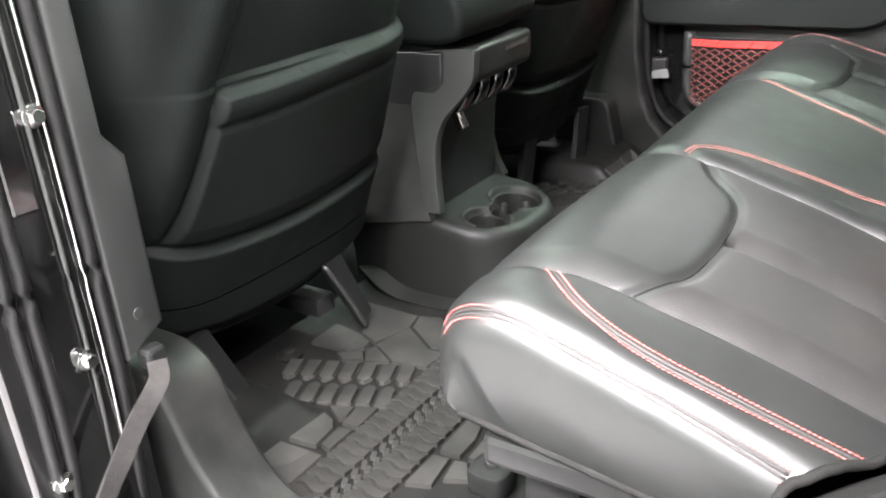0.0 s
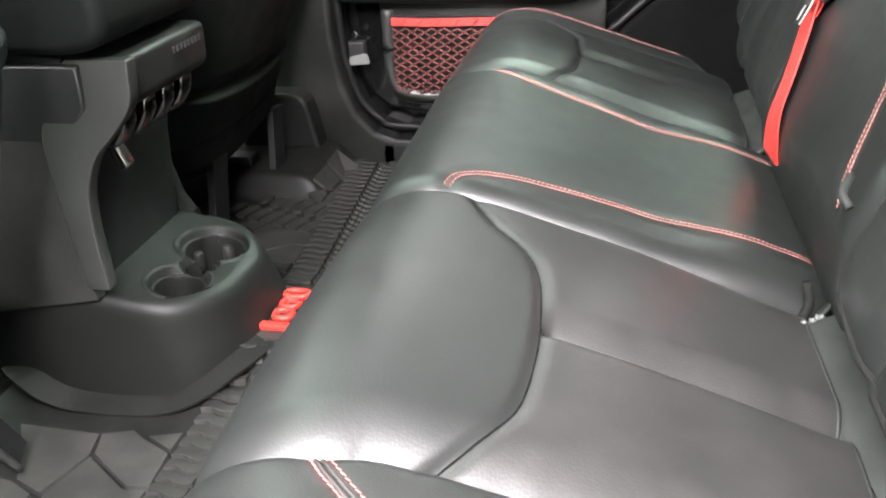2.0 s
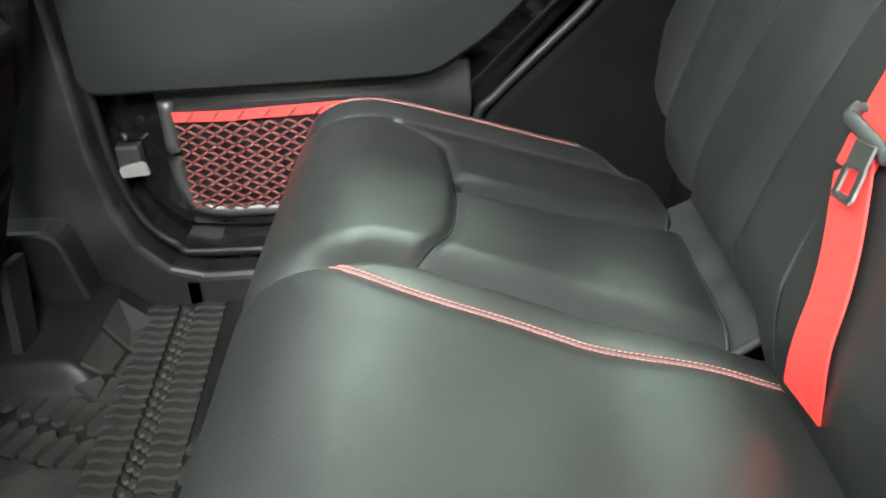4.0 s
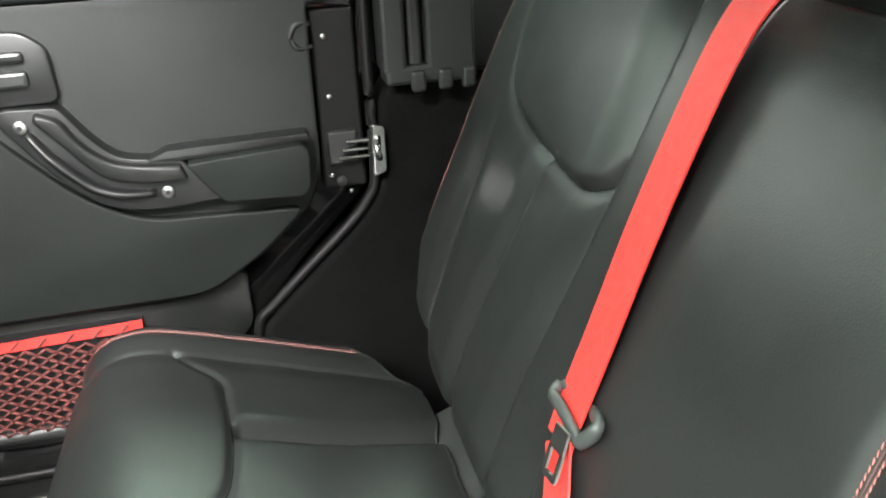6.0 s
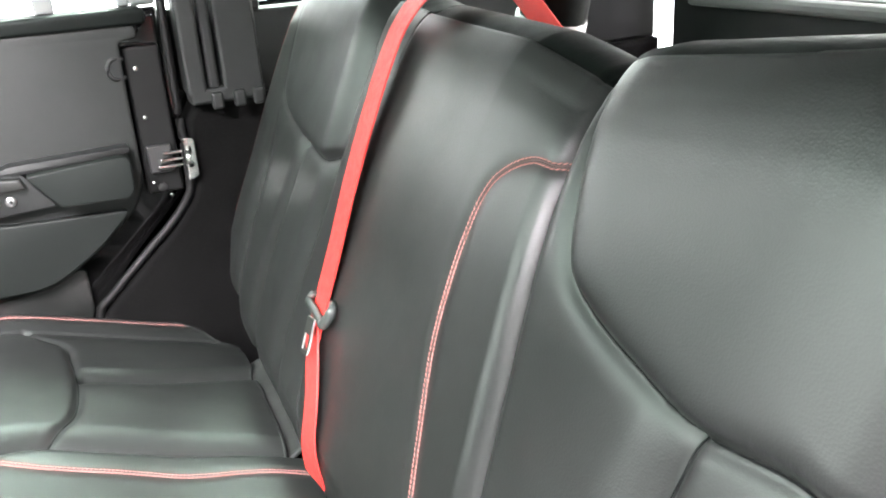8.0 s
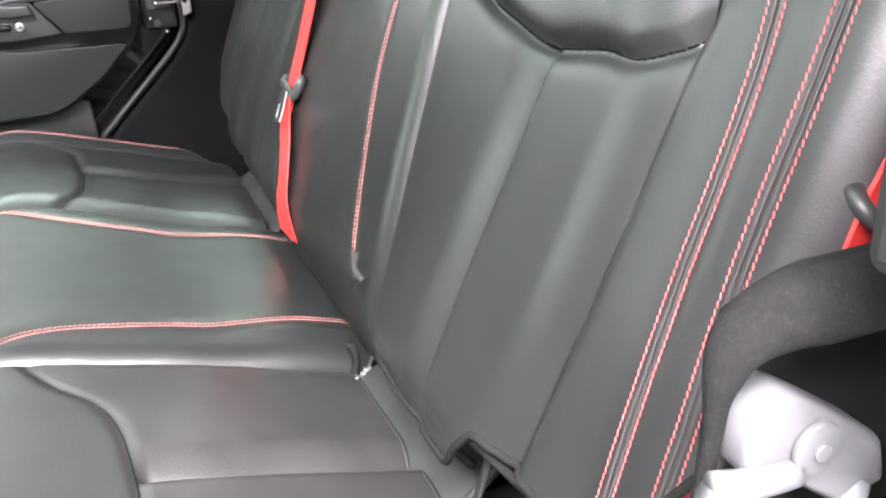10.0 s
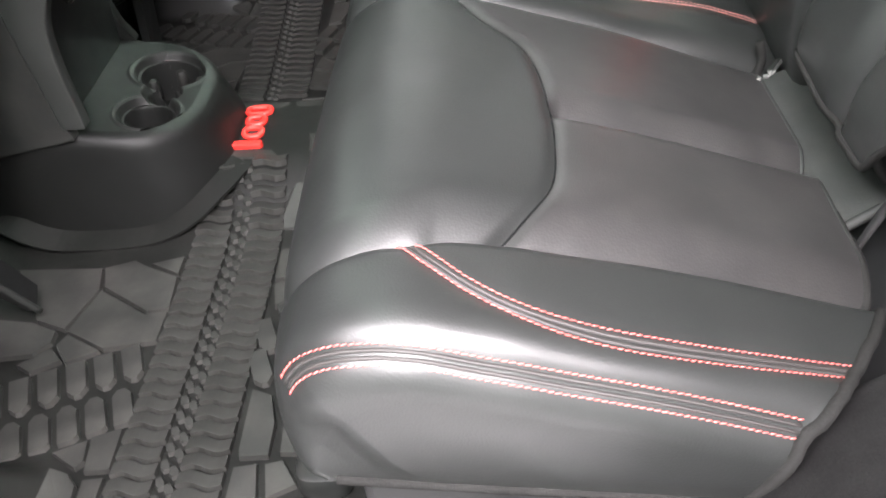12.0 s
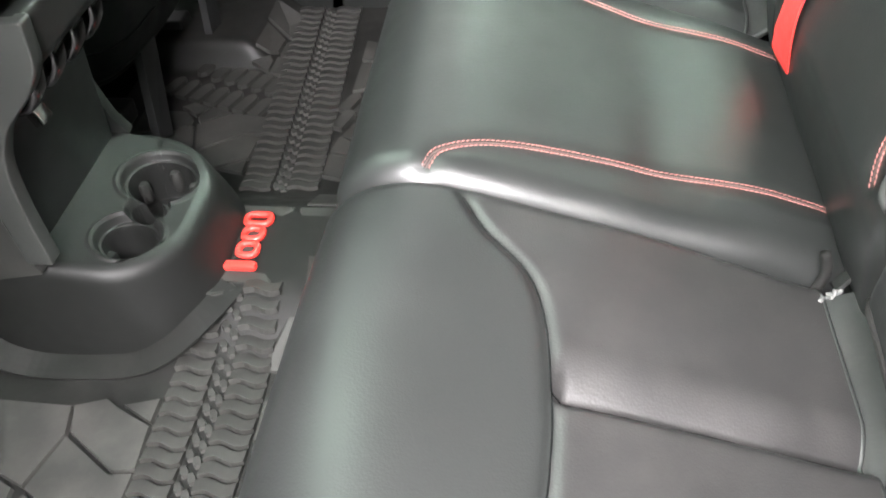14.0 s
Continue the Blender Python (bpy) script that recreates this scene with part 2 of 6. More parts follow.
def tube(points, r, n=10, step=0.008, flat=1.0, up=(0, 0, 1), taper=None):
    """Verts and faces of a round bar along a smooth line."""
    p = spline(points, step)
    tang = np.gradient(p, axis=0)
    tang /= np.linalg.norm(tang, axis=1)[:, None] + 1e-12
    u = np.cross(np.broadcast_to(np.array(up, float), tang.shape), tang)
    bad = np.linalg.norm(u, axis=1) < 1e-3
    u[bad] = np.cross(tang[bad], (1.0, 0.3, 0.0))
    u /= np.linalg.norm(u, axis=1)[:, None]
    w = np.cross(tang, u)
    a = np.linspace(0, 2 * np.pi, n, endpoint=False)
    rr = np.full(len(p), r) if taper is None else r * np.interp(np.linspace(0, 1, len(p)), np.linspace(0, 1, len(taper)), taper)
    v = p[:, None] + rr[:, None, None] * (np.cos(a)[None, :, None] * u[:, None] + flat * np.sin(a)[None, :, None] * w[:, None])
    f = [(i * n + k, i * n + (k + 1) % n, (i + 1) * n + (k + 1) % n, (i + 1) * n + k) for i in range(len(p) - 1) for k in range(n)]
    f += [tuple(range(n))[::-1], tuple((len(p) - 1) * n + k for k in range(n))]
    return v.reshape(-1, 3), f


def bar(name, points, r, mat, parent, label="", **kw):
    v, f = tube(points, r, **kw)
    return raw(name, v, f, mat, parent, label)


def ribbon(name, points, across, width, thick, mat, parent, label="", step=0.01, rows=5):
    """A flat strap along a smooth line; across: the strap's width direction at each given point."""
    p = spline(points, step)
    c = np.array(across, float)
    if c.ndim == 1:
        c = np.broadcast_to(c, (len(p), 3)).copy()
    else:
        c = np.stack([np.interp(np.linspace(0, 1, len(p)), np.linspace(0, 1, len(c)), c[:, k]) for k in range(3)], 1)
    tang = np.gradient(p, axis=0)
    tang /= np.linalg.norm(tang, axis=1)[:, None]
    c = c - (c * tang).sum(1)[:, None] * tang
    c /= np.linalg.norm(c, axis=1)[:, None]
    nrm = np.cross(c, tang)
    k = np.linspace(-0.5, 0.5, rows)
    top = p[:, None] + k[None, :, None] * width * c[:, None] + (thick / 2) * nrm[:, None]
    bot = top - thick * nrm[:, None]
    ring = np.concatenate([top, bot[:, ::-1]], 1)
    n = ring.shape[1]
    f = [(i * n + q, i * n + (q + 1) % n, (i + 1) * n + (q + 1) % n, (i + 1) * n + q) for i in range(len(p) - 1) for q in range(n)]
    f += [tuple(range(n))[::-1], tuple((len(p) - 1) * n + q for q in range(n))]
    return raw(name, ring.reshape(-1, 3), f, mat, parent, label, smooth=False)


def disc(bm, place, axis, r, depth, n=16, bevel=0.0):
    """A short cylinder from place along axis."""
    d = Vector(axis).normalized()
    m = Matrix.Translation(Vector(place) + d * depth / 2) @ d.to_track_quat("Z", "Y").to_matrix().to_4x4()
    got = bmesh.ops.create_cone(bm, cap_ends=True, segments=n, radius1=r, radius2=r, depth=depth, matrix=m)["verts"]
    if bevel:
        e = [e for e in {e for v in got for e in v.link_edges} if len(e.link_faces) == 2 and any(len(f.verts) > 4 for f in e.link_faces)]
        bmesh.ops.bevel(bm, geom=e, offset=bevel, segments=2, affect="EDGES", profile=0.5)
    return bm


def grid_faces(n, m):
    i, j = np.meshgrid(np.arange(n - 1), np.arange(m - 1), indexing="ij")
    a = (i * m + j).ravel()
    return np.stack([a, a + m, a + m + 1, a + 1], 1)


def grid_normals(p):
    du, dv = np.gradient(p, axis=0), np.gradient(p, axis=1)
    nn = np.cross(du, dv)
    return nn / (np.linalg.norm(nn, axis=2)[..., None] + 1e-12)


def wobble(p, scale, amount, seed=0.0):
    return np.array([noise.noise(Vector((q[0] * scale + seed, q[1] * scale, q[2] * scale))) for q in p]) * amount

# ---- the cabin: floor, sides, roof ----
MIDDLE = 1.02                       # the car's centre line, across


def mirrored(y):
    return 2 * MIDDLE - y


def wall(name, x0, x1, y0, y1, z0, z1, mat, label, category="wall", r=0.0):
    return lone(part(name, boxed(x0, x1, y0, y1, z0, z1, r), mat, None), label, category, "structure")


wall("ground", -9, 9, -9, 9, -0.62, -0.56, HALL, "smooth grey hall floor under the car", "ground")
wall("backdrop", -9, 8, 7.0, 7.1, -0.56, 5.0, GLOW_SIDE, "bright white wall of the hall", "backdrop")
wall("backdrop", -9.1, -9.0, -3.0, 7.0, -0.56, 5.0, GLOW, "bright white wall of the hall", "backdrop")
# Unseen near wall, added as fill for the far door and seat sides.
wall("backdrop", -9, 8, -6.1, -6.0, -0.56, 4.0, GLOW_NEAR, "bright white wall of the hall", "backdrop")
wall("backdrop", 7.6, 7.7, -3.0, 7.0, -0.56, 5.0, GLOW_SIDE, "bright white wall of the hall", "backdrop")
wall("floor", -1.75, 0.42, 0.24, 1.80, -0.06, -0.012, CARPET, "black carpeted car floor", "floor")
wall("cargo_floor", 0.42, 1.20, 0.36, 1.68, 0.16, 0.20, CARPET, "black carpeted cargo floor", "floor")
wall("seat_riser", 0.395, 0.42, 0.36, 1.68, -0.012, 0.20, CARPET, "black carpeted riser under the rear seat", "floor")
wall("wall_front", -1.80, -1.75, 0.16, 1.88, -0.06, 0.62, PLASTIC_DARK, "black dashboard bulkhead", "wall")
# Unseen roof; its front part is left out to let lamp light in.
wall("ceiling", 0.02, 1.22, 0.31, 1.73, 1.06, 1.09, HEADLINER, "pale grey hard top lining", "ceiling")
wall("windscreen_header", -1.42, -1.30, 0.31, 1.73, 1.00, 1.09, PLASTIC, "black windscreen header rail", "wall")

wall("roof_crossbar", -0.06, 0.02, 0.31, 1.73, 1.03, 1.09, PLASTIC, "black roof bar behind the roof front left open for light", "ceiling", 0.01)
for side_name, ya, yb in (("front_door_far", 1.76, 1.80), ("front_door_near", 0.24, 0.28)):
    wall(side_name, -1.75, -0.645, ya, yb, -0.06, 0.70, PLASTIC_DARK, "closed front door with dark panel", "car door")

# tailgate with its window
tailgate = thing("tailgate", (1.18, MIDDLE, 0.2), "dark tailgate with a bright rear window", "tailgate", kind="structure")
part("lower_panel", boxed(1.16, 1.20, 0.33, 1.71, 0.10, 0.655, 0.004), PLASTIC_DARK, tailgate)
part("upper_rail", boxed(1.16, 1.20, 0.33, 1.71, 1.00, 1.06, 0.004), PLASTIC_DARK, tailgate)
for a, b in ((0.33, 0.52), (1.545, 1.71)):
    part("corner_post", boxed(1.16, 1.20, a, b, 0.655, 1.00, 0.004), PLASTIC_DARK, tailgate)
part("window_rail", boxed(1.135, 1.165, 0.40, 1.64, 0.628, 0.652, 0.008), PLASTIC_LIGHT, tailgate, "grey window rail")
rear_glass = part("pane", boxed(1.175, 1.180, 0.52, 1.545, 0.655, 1.00), GLASS, tailgate)
rear_glass.visible_shadow = False


def body_side(far):
    """A rear body side: carpeted quarter, trimmed pillar, quarter window, roof rail. Laid out for the far side and mirrored."""
    def Y(y):
        return y if far else mirrored(y)

    def yy(a, b):
        return (min(Y(a), Y(b)), max(Y(a), Y(b)))

    name = "far" if far else "near"
    ob = thing(f"wall_{name}", (0.6, Y(1.76), -0.05), "body side with black carpet, grey pillar trim and a window", "car body", kind="structure")
    quarter = [(0.062, -0.03), (0.062, 0.235), (0.085, 0.262), (0.140, 0.312), (0.200, 0.366), (0.232, 0.405), (0.242, 0.440), (0.244, 0.535), (0.262, 0.560),
               (1.16, 0.560), (1.16, -0.03)]
    if not far:
        part("recess_back", boxed(0.246, 1.16, 0.340, 0.358, 0.38, 0.512, 0.006), CARPET, ob, "black carpet behind the recess")
    a, b = yy(1.715, 1.79)
    if far:
        part("quarter_carpet", prismed(quarter, "y", a, b, 0.014, 3), CARPET, ob, "speckled black carpet lining", smooth=True)
    else:                              # a carpeted slope rising to the rear and outwards, falling off beside the seat
        cx, cy = np.meshgrid(np.linspace(0.06, 1.16, 150), np.linspace(0.250, 0.480, 50), indexing="ij")
        cz = np.interp(cx, [0.06, 0.10, 0.14, 0.19, 0.253, 0.308, 0.40, 0.50, 1.16], [0.03, 0.14, 0.19, 0.232, 0.283, 0.316, 0.36, 0.40, 0.41])
        inward = np.clip((cy - 0.442) / 0.040, 0, 1)
        cz = cz + np.clip(0.62 * (0.44 - cy), 0, 0.086) - 0.16 * inward ** 1.5
        lump = wobble(np.stack([cx, cy, cz], -1).reshape(-1, 3), 16, 0.004).reshape(cx.shape)
        cp = np.stack([cx, cy, cz + lump], -1)
        raw("quarter_carpet", cp.reshape(-1, 3), grid_faces(*cx.shape), CARPET_LIT, ob, "speckled carpet lining, paler for the near side's light", normals=grid_normals(cp).reshape(-1, 3))
        part("quarter_core", boxed(0.10, 1.16, 0.252, 0.40, -0.03, 0.16, 0.01), CARPET, ob)
    a, b = yy(1.60, 1.70)
    arch = rounded([(0.30, 0.05), (0.32, 0.36), (0.45, 0.50), (0.80, 0.50), (0.95, 0.36), (1.0, 0.05)], 0.08, 6)
    part("wheel_arch", prismed(arch, "y", a, b, 0.03, 3), CARPET, ob, "black carpeted wheel arch", smooth=True)
    a, b = yy(1.735, 1.78)
    part("quarter_sill", boxed(0.262, 1.16, a, b, 0.560, 0.692, 0.006), PLASTIC_DARK, ob, "dark quarter panel under the window")
    part("roof_rail", boxed(-1.35, 1.18, *yy(1.70, 1.78), 1.02 if far else 1.056, 1.09, 0.008), PLASTIC, ob, "dark roof rail")
    if not far:
        # Out of view; placed to keep lamp light off the backrest's side.
        part("pillar_panel", boxed(0.236, 0.385, 0.200, 0.286, 0.560, 1.055, 0.006), TRIM_GREY, ob, "unseen grey pillar panel that shades the backrest")
    part("rear_post", boxed(0.975, 1.17, a, b, 0.692, 1.02, 0.006), PLASTIC_DARK, ob)
    a, b = yy(1.700, 1.748)
    for k, (x0, x1) in enumerate(() if not far else ((0.252, 0.282), (0.286, 0.304), (0.308, 0.370))):
        part("pillar_trim", boxed(x0, x1, Y(1.690 + 0.010 * (k == 1)) if far else b - 0.05, b if far else Y(1.690), 0.575, 1.03, 0.005), TRIM_GREY, ob, "ribbed grey pillar trim")
    if far:
        part("trim_foot", boxed(0.255, 0.372, *yy(1.690, 1.742), 0.560, 0.584, 0.005), TRIM_GREY, ob, "grey trim foot")
        for x in (0.285, 0.320, 0.350):
            part("trim_clip", boxed(x, x + 0.018, *yy(1.680, 1.692), 0.552, 0.578, 0.004), TRIM_GREY, ob, "grey clip")
    part("outer_skin", boxed(-0.64 if far else 0.262, 1.20, *yy(1.802, 1.83), -0.20, 0.700, 0.004), PAINT, ob, "black painted outer skin")
    pane = part("pane", boxed(0.385, 0.975, *yy(1.757, 1.761), 0.690, 1.02), GLASS if far else GLASS_BLOCKING, ob)
    pane.visible_shadow = not far
    frame_bm = bmesh.new()
    box(frame_bm, 0.370, 0.390, *yy(1.735, 1.775), 0.690, 1.02, 0.004)
    part("window_frame", frame_bm, PLASTIC_DARK, ob)
    seal_line = [(0.052, Y(1.722), 0.10), (0.056, Y(1.722), 0.235), (0.080, Y(1.722), 0.268), (0.136, Y(1.722), 0.320), (0.196, Y(1.722), 0.374), (0.226, Y(1.722), 0.410),
                 (0.235, Y(1.722), 0.445), (0.236, Y(1.722), 0.60), (0.240, Y(1.722), 0.80), (0.244, Y(1.722), 1.02)]
    if far:
        bar("door_seal", seal_line, 0.007, SEAL, ob, "glossy black rubber door seal", n=8, step=0.01)
    return ob


far_side = body_side(True)
near_side = body_side(False)


def sill(far):
    """Door sill and the rounded lower corner of the door opening, in grained plastic."""
    def Y(y):
        return y if far else mirrored(y)
    name = "sill_far" if far else "sill_near"
    ob = thing(name, (-0.2, Y(1.74), -0.03), "dark grained plastic door sill with rounded corner", "door sill", kind="structure")
    a, b = sorted((Y(1.695), Y(1.83)))
    lo, hi = 0.045, 0.075
    part("sill_plate", boxed(-0.40, 0.062, a, b, -0.03, lo, 0.012, 3), PLASTIC, ob, "flat sill plate")
    # the rounded corner between sill and pillar
    corner = [(-0.62, -0.03), (-0.62, 0.46), (-0.480, 0.46), (-0.474, 0.24), (-0.462, 0.15), (-0.440, 0.095), (-0.405, 0.058), (-0.36, lo), (-0.36, -0.03)]
    if far:
        part("corner_trim", prismed(corner, "y", a, b, 0.010, 3), PLASTIC, ob, "rounded plastic corner trim")
        part("pillar_trim", boxed(-0.62, -0.484, a + 0.004, b, 0.46, 1.03, 0.01), TRIM_GREY, ob, "grey plastic pillar trim")
        kick = rounded([(-0.66, -0.01), (-0.66, 0.150), (-0.525, 0.150), (-0.505, 0.05), (-0.49, -0.01)], [0.01, 0.02, 0.03, 0.02, 0.0])
        part("kick_cover", prismed(kick, "y", 1.645, 1.70, 0.008, 2), PLASTIC, ob, "raised belt cover at the pillar foot")
    line = [(-0.478, Y(1.735), 0.60), (-0.470, Y(1.735), 0.26), (-0.458, Y(1.735), 0.165), (-0.436, Y(1.735), 0.108), (-0.40, Y(1.735), 0.074), (-0.35, Y(1.735), 0.060), (0.05, Y(1.735), 0.060)]
    if far:
        bar("door_seal", line, 0.008, SEAL, ob, "black rubber door seal", n=8)
    return ob


sill(True)
sill(False)

# ---- the far rear door, closed ----
UPPER_DOOR = {"upper_panel", "lower_pad", "armrest", "armrest_shelf", "handle_plate", "handle_band", "pull_handle", "screw_cap", "latch_bezel", "latch_lever", "window_sill",
              "window_frame", "window_post", "pane", "jamb_face", "jamb_lip", "wire_loop", "screw", "latch_case", "latch_jaw"}
door = thing("door_far", (-0.15, 1.76, 0.08), "closed rear door with dark padded panel, pull handle and red net", "car door", kind="structure")
shell_line = [(-0.462, 0.27), (-0.450, 0.17), (-0.425, 0.115), (-0.385, 0.088), (-0.30, 0.080), (0.045, 0.080), (0.040, 0.240), (0.116, 0.325), (0.205, 0.412), (0.211, 0.60), (0.215, 0.712), (-0.470, 0.712)]
part("door_shell", prismed(shell_line, "y", 1.757, 1.80, 0.010, 3), PAINT, door, "glossy black painted door shell", smooth=True)
# lower pocket panel
lower = rounded([(-0.392, 0.318), (-0.385, 0.105), (-0.13, 0.105), (0.03, 0.235), (0.03, 0.318)], [0.01, 0.05, 0.03, 0.02, 0.01])
part("lower_panel", prismed(lower, "y", 1.742, 1.757, 0.004, 2), PLASTIC, door, "dark plastic lower door panel", smooth=True)
pocket_frame = spline([(-0.374, 1.736, 0.288), (-0.376, 1.736, 0.20), (-0.368, 1.736, 0.150), (-0.340, 1.736, 0.128), (-0.25, 1.736, 0.124), (-0.12, 1.736, 0.124)], 0.01)
bar("pocket_frame", pocket_frame, 0.011, PLASTIC_GREY, door, "rounded grey rim of the door pocket", n=10, step=0.01)
part("pocket_back", boxed(-0.366, -0.115, 1.7345, 1.741, 0.130, 0.278), PLASTIC_DARK, door, "dark inside of the pocket")


def net():
    """Diamond netting stretched over the pocket."""
    verts, faces = [], []
    x0, x1, z0, z1, cell = -0.365, -0.118, 0.132, 0.262, 0.0125

    def cord(p, q):
        v, f = tube([p, q], 0.0018, n=5, step=1.0)
        k = len(verts)
        verts.extend(v)
        faces.extend(tuple(i + k for i in g) for g in f)
    n, m = int((x1 - x0) / cell), int((z1 - z0) / (cell * 0.62))
    for i in range(n):
        for j in range(m):
            if (i + j) % 2:
                continue
            xa, xb = x0 + i * cell, x0 + (i + 1) * cell
            za, zb = z0 + j * cell * 0.62, z0 + (j + 1) * cell * 0.62
            y = 1.726 + 0.002 * math.sin(i * 1.3)
            cord((xa, y, za), (xb, y, zb))
            if i + 1 < n:
                cord((xb, y, zb), (xb + cell, y, za))
            if j + 1 < m:
                cord((xb, y, zb), (xa, y, zb + cell * 0.62))
                if i + 1 < n:
                    cord((xb, y, zb), (xb + cell, y, zb + cell * 0.62))
    return tagged(raw("net", verts, faces, NET, door, "dark red diamond netting"), kind="stuff")


net()
band = ribbon("net_band", [(-0.366, 1.727, 0.268), (-0.30, 1.724, 0.267), (-0.22, 1.726, 0.268), (-0.115, 1.727, 0.270)], (0, 0, 1), 0.014, 0.002, WEBBING, door, "bright red elastic band")
bm = bmesh.new()
for k in range(7):
    x = -0.35 + 0.034 * k
    prism(bm, [(x, 0.2625), (x + 0.004, 0.2625), (x + 0.015, 0.2735), (x + 0.011, 0.2735)], "y", 1.7215, 1.7245)
part("band_marks", bm, NET, door, "dark slanting stitches on the band")

# padded upper panel with a recessed field, armrest and pull handle
upper = rounded([(-0.455, 0.300), (-0.05, 0.296), (0.005, 0.300), (0.085, 0.350), (0.150, 0.410), (0.165, 0.45), (0.168, 0.664), (0.196, 0.668), (0.196, 0.690), (-0.455, 0.690)],
                [0.03, 0.01, 0.03, 0.02, 0.02, 0.02, 0.006, 0.006, 0.012, 0.02])
part("upper_panel", prismed(upper, "y", 1.722, 1.758, 0.014, 4), DOOR_FIELD, door, "dark grey grained door panel", smooth=True)
bolster = rounded([(-0.452, 0.306), (0.000, 0.306), (0.078, 0.354), (0.140, 0.410), (0.040, 0.414), (-0.06, 0.418), (-0.13, 0.455), (-0.215, 0.548), (-0.452, 0.56)],
                  [0.03, 0.03, 0.02, 0.02, 0.01, 0.03, 0.05, 0.02, 0.01])
part("lower_pad", prismed(bolster, "y", 1.708, 1.724, 0.012, 4), DOOR_PAD, door, "padded lower door panel", smooth=True)
armrest = rounded([(0.000, 0.496), (0.040, 0.442), (0.138, 0.438), (0.147, 0.450), (0.149, 0.496), (0.140, 0.504)], 0.008)
part("armrest", prismed(armrest, "y", 1.672, 1.724, 0.006, 3), DOOR_PAD, door, "short padded armrest", smooth=True)
# Solid dark strip in place of the shadowed gap over the armrest.
part("armrest_shelf", prismed(rounded([(-0.045, 0.500), (-0.02, 0.510), (0.150, 0.513), (0.152, 0.505), (0.0, 0.497)], 0.003), "y", 1.690, 1.7235, 0.002), PLASTIC_DARK, door, "dark strip for the shadow gap over the armrest", smooth=True)
plate = rounded([(-0.203, 0.570), (-0.190, 0.577), (-0.131, 0.574), (-0.104, 0.534), (-0.077, 0.506), (-0.004, 0.497), (0.036, 0.440), (-0.044, 0.436), (-0.094, 0.444), (-0.131, 0.471), (-0.176, 0.528)],
                [0.004, 0.006, 0.008, 0.03, 0.03, 0.004, 0.006, 0.03, 0.03, 0.04, 0.02])
part("handle_plate", prismed(plate, "y", 1.694, 1.724, 0.004, 3), PLASTIC_DARK, door, "black handle plate", smooth=True)
upper_edge = [(-0.154, 0.572), (-0.131, 0.562), (-0.116, 0.538), (-0.100, 0.520), (-0.077, 0.505), (-0.04, 0.497), (-0.006, 0.493)]
lower_edge = [(0.000, 0.476), (-0.035, 0.475), (-0.068, 0.480), (-0.088, 0.487), (-0.104, 0.498), (-0.136, 0.537), (-0.158, 0.564)]
part("handle_band", prismed([tuple(p) for p in spline(upper_edge, 0.006)] + [tuple(p) for p in spline(lower_edge, 0.006)], "y", 1.678, 1.696, 0.005, 3), PLASTIC, door, "satin dark grip band", smooth=True)
grip = [(-0.168, 1.693, 0.548), (-0.148, 1.688, 0.518), (-0.114, 1.687, 0.482), (-0.092, 1.687, 0.469), (-0.070, 1.688, 0.463), (-0.040, 1.693, 0.460)]
bar("pull_handle", grip, 0.0105, PLASTIC_DARK, door, "curved glossy black pull handle", n=14, flat=0.6, taper=(0.7, 1, 1, 1, 0.7))
for x, z in ((-0.174, 0.556), (-0.026, 0.459)):
    cap = part("screw_cap", disc(bmesh.new(), (x, 1.694, z), (0, -1, 0), 0.0078, 0.005, 18, 0.002), STEEL, door, "bright screw", smooth=True)
    part("socket", disc(bmesh.new(), (x - 0.021, 1.6892, z + 0.003), (0, -1, 0), 0.0032, 0.0012, 6), STEEL_BLACK, cap)
bezel = rounded([(-0.30, 0.575), (-0.30, 0.665), (-0.155, 0.660), (-0.130, 0.640), (-0.128, 0.578)], 0.012)
part("latch_bezel", prismed(bezel, "y", 1.708, 1.724, 0.004, 2), PLASTIC_DARK, door, "black latch handle surround", smooth=True)
part("latch_lever", boxed(-0.285, -0.155, 1.697, 1.709, 0.600, 0.618, 0.004), PLASTIC_GREY, door, "grey latch lever")
part("latch_lever", boxed(-0.285, -0.155, 1.697, 1.709, 0.628, 0.640, 0.004), PLASTIC_DARK, door)
# window rails, posts and glass
part("window_sill", prismed(rounded([(-0.46, 0.688), (-0.46, 0.712), (0.212, 0.712), (0.212, 0.688)], 0.008), "y", 1.716, 1.790, 0.008, 3), SEAT_BACK, door, "padded window ledge", smooth=True)
part("window_frame", boxed(0.196, 0.234, 1.742, 1.785, 0.713, 1.02, 0.006), PLASTIC_LIGHT, door, "grey rear window post")
part("window_frame", boxed(0.178, 0.196, 1.750, 1.780, 0.713, 1.02, 0.004), PLASTIC_LIGHT, door)
part("window_post", boxed(0.062, 0.090, 1.752, 1.776, 0.713, 1.02, 0.003), PLASTIC_LIGHT, door, "grey upright between the panes")
for x0, x1 in ((-0.46, 0.062), (0.090, 0.178)):
    pane = part("pane", boxed(x0, x1, 1.763, 1.767, 0.712, 1.02), GLASS, door)
    pane.visible_shadow = False
# black jamb edge with latch, screws and a wire loop
part("jamb_face", boxed(0.170, 0.226, 1.738, 1.757, 0.420, 0.655, 0.004), SEAL, door, "glossy black door edge")
part("jamb_lip", prismed(rounded([(0.166, 0.662), (0.166, 0.672), (0.196, 0.676), (0.214, 0.700), (0.224, 0.700), (0.224, 0.655)], 0.004), "y", 1.734, 1.757, 0.003), PAINT, door)
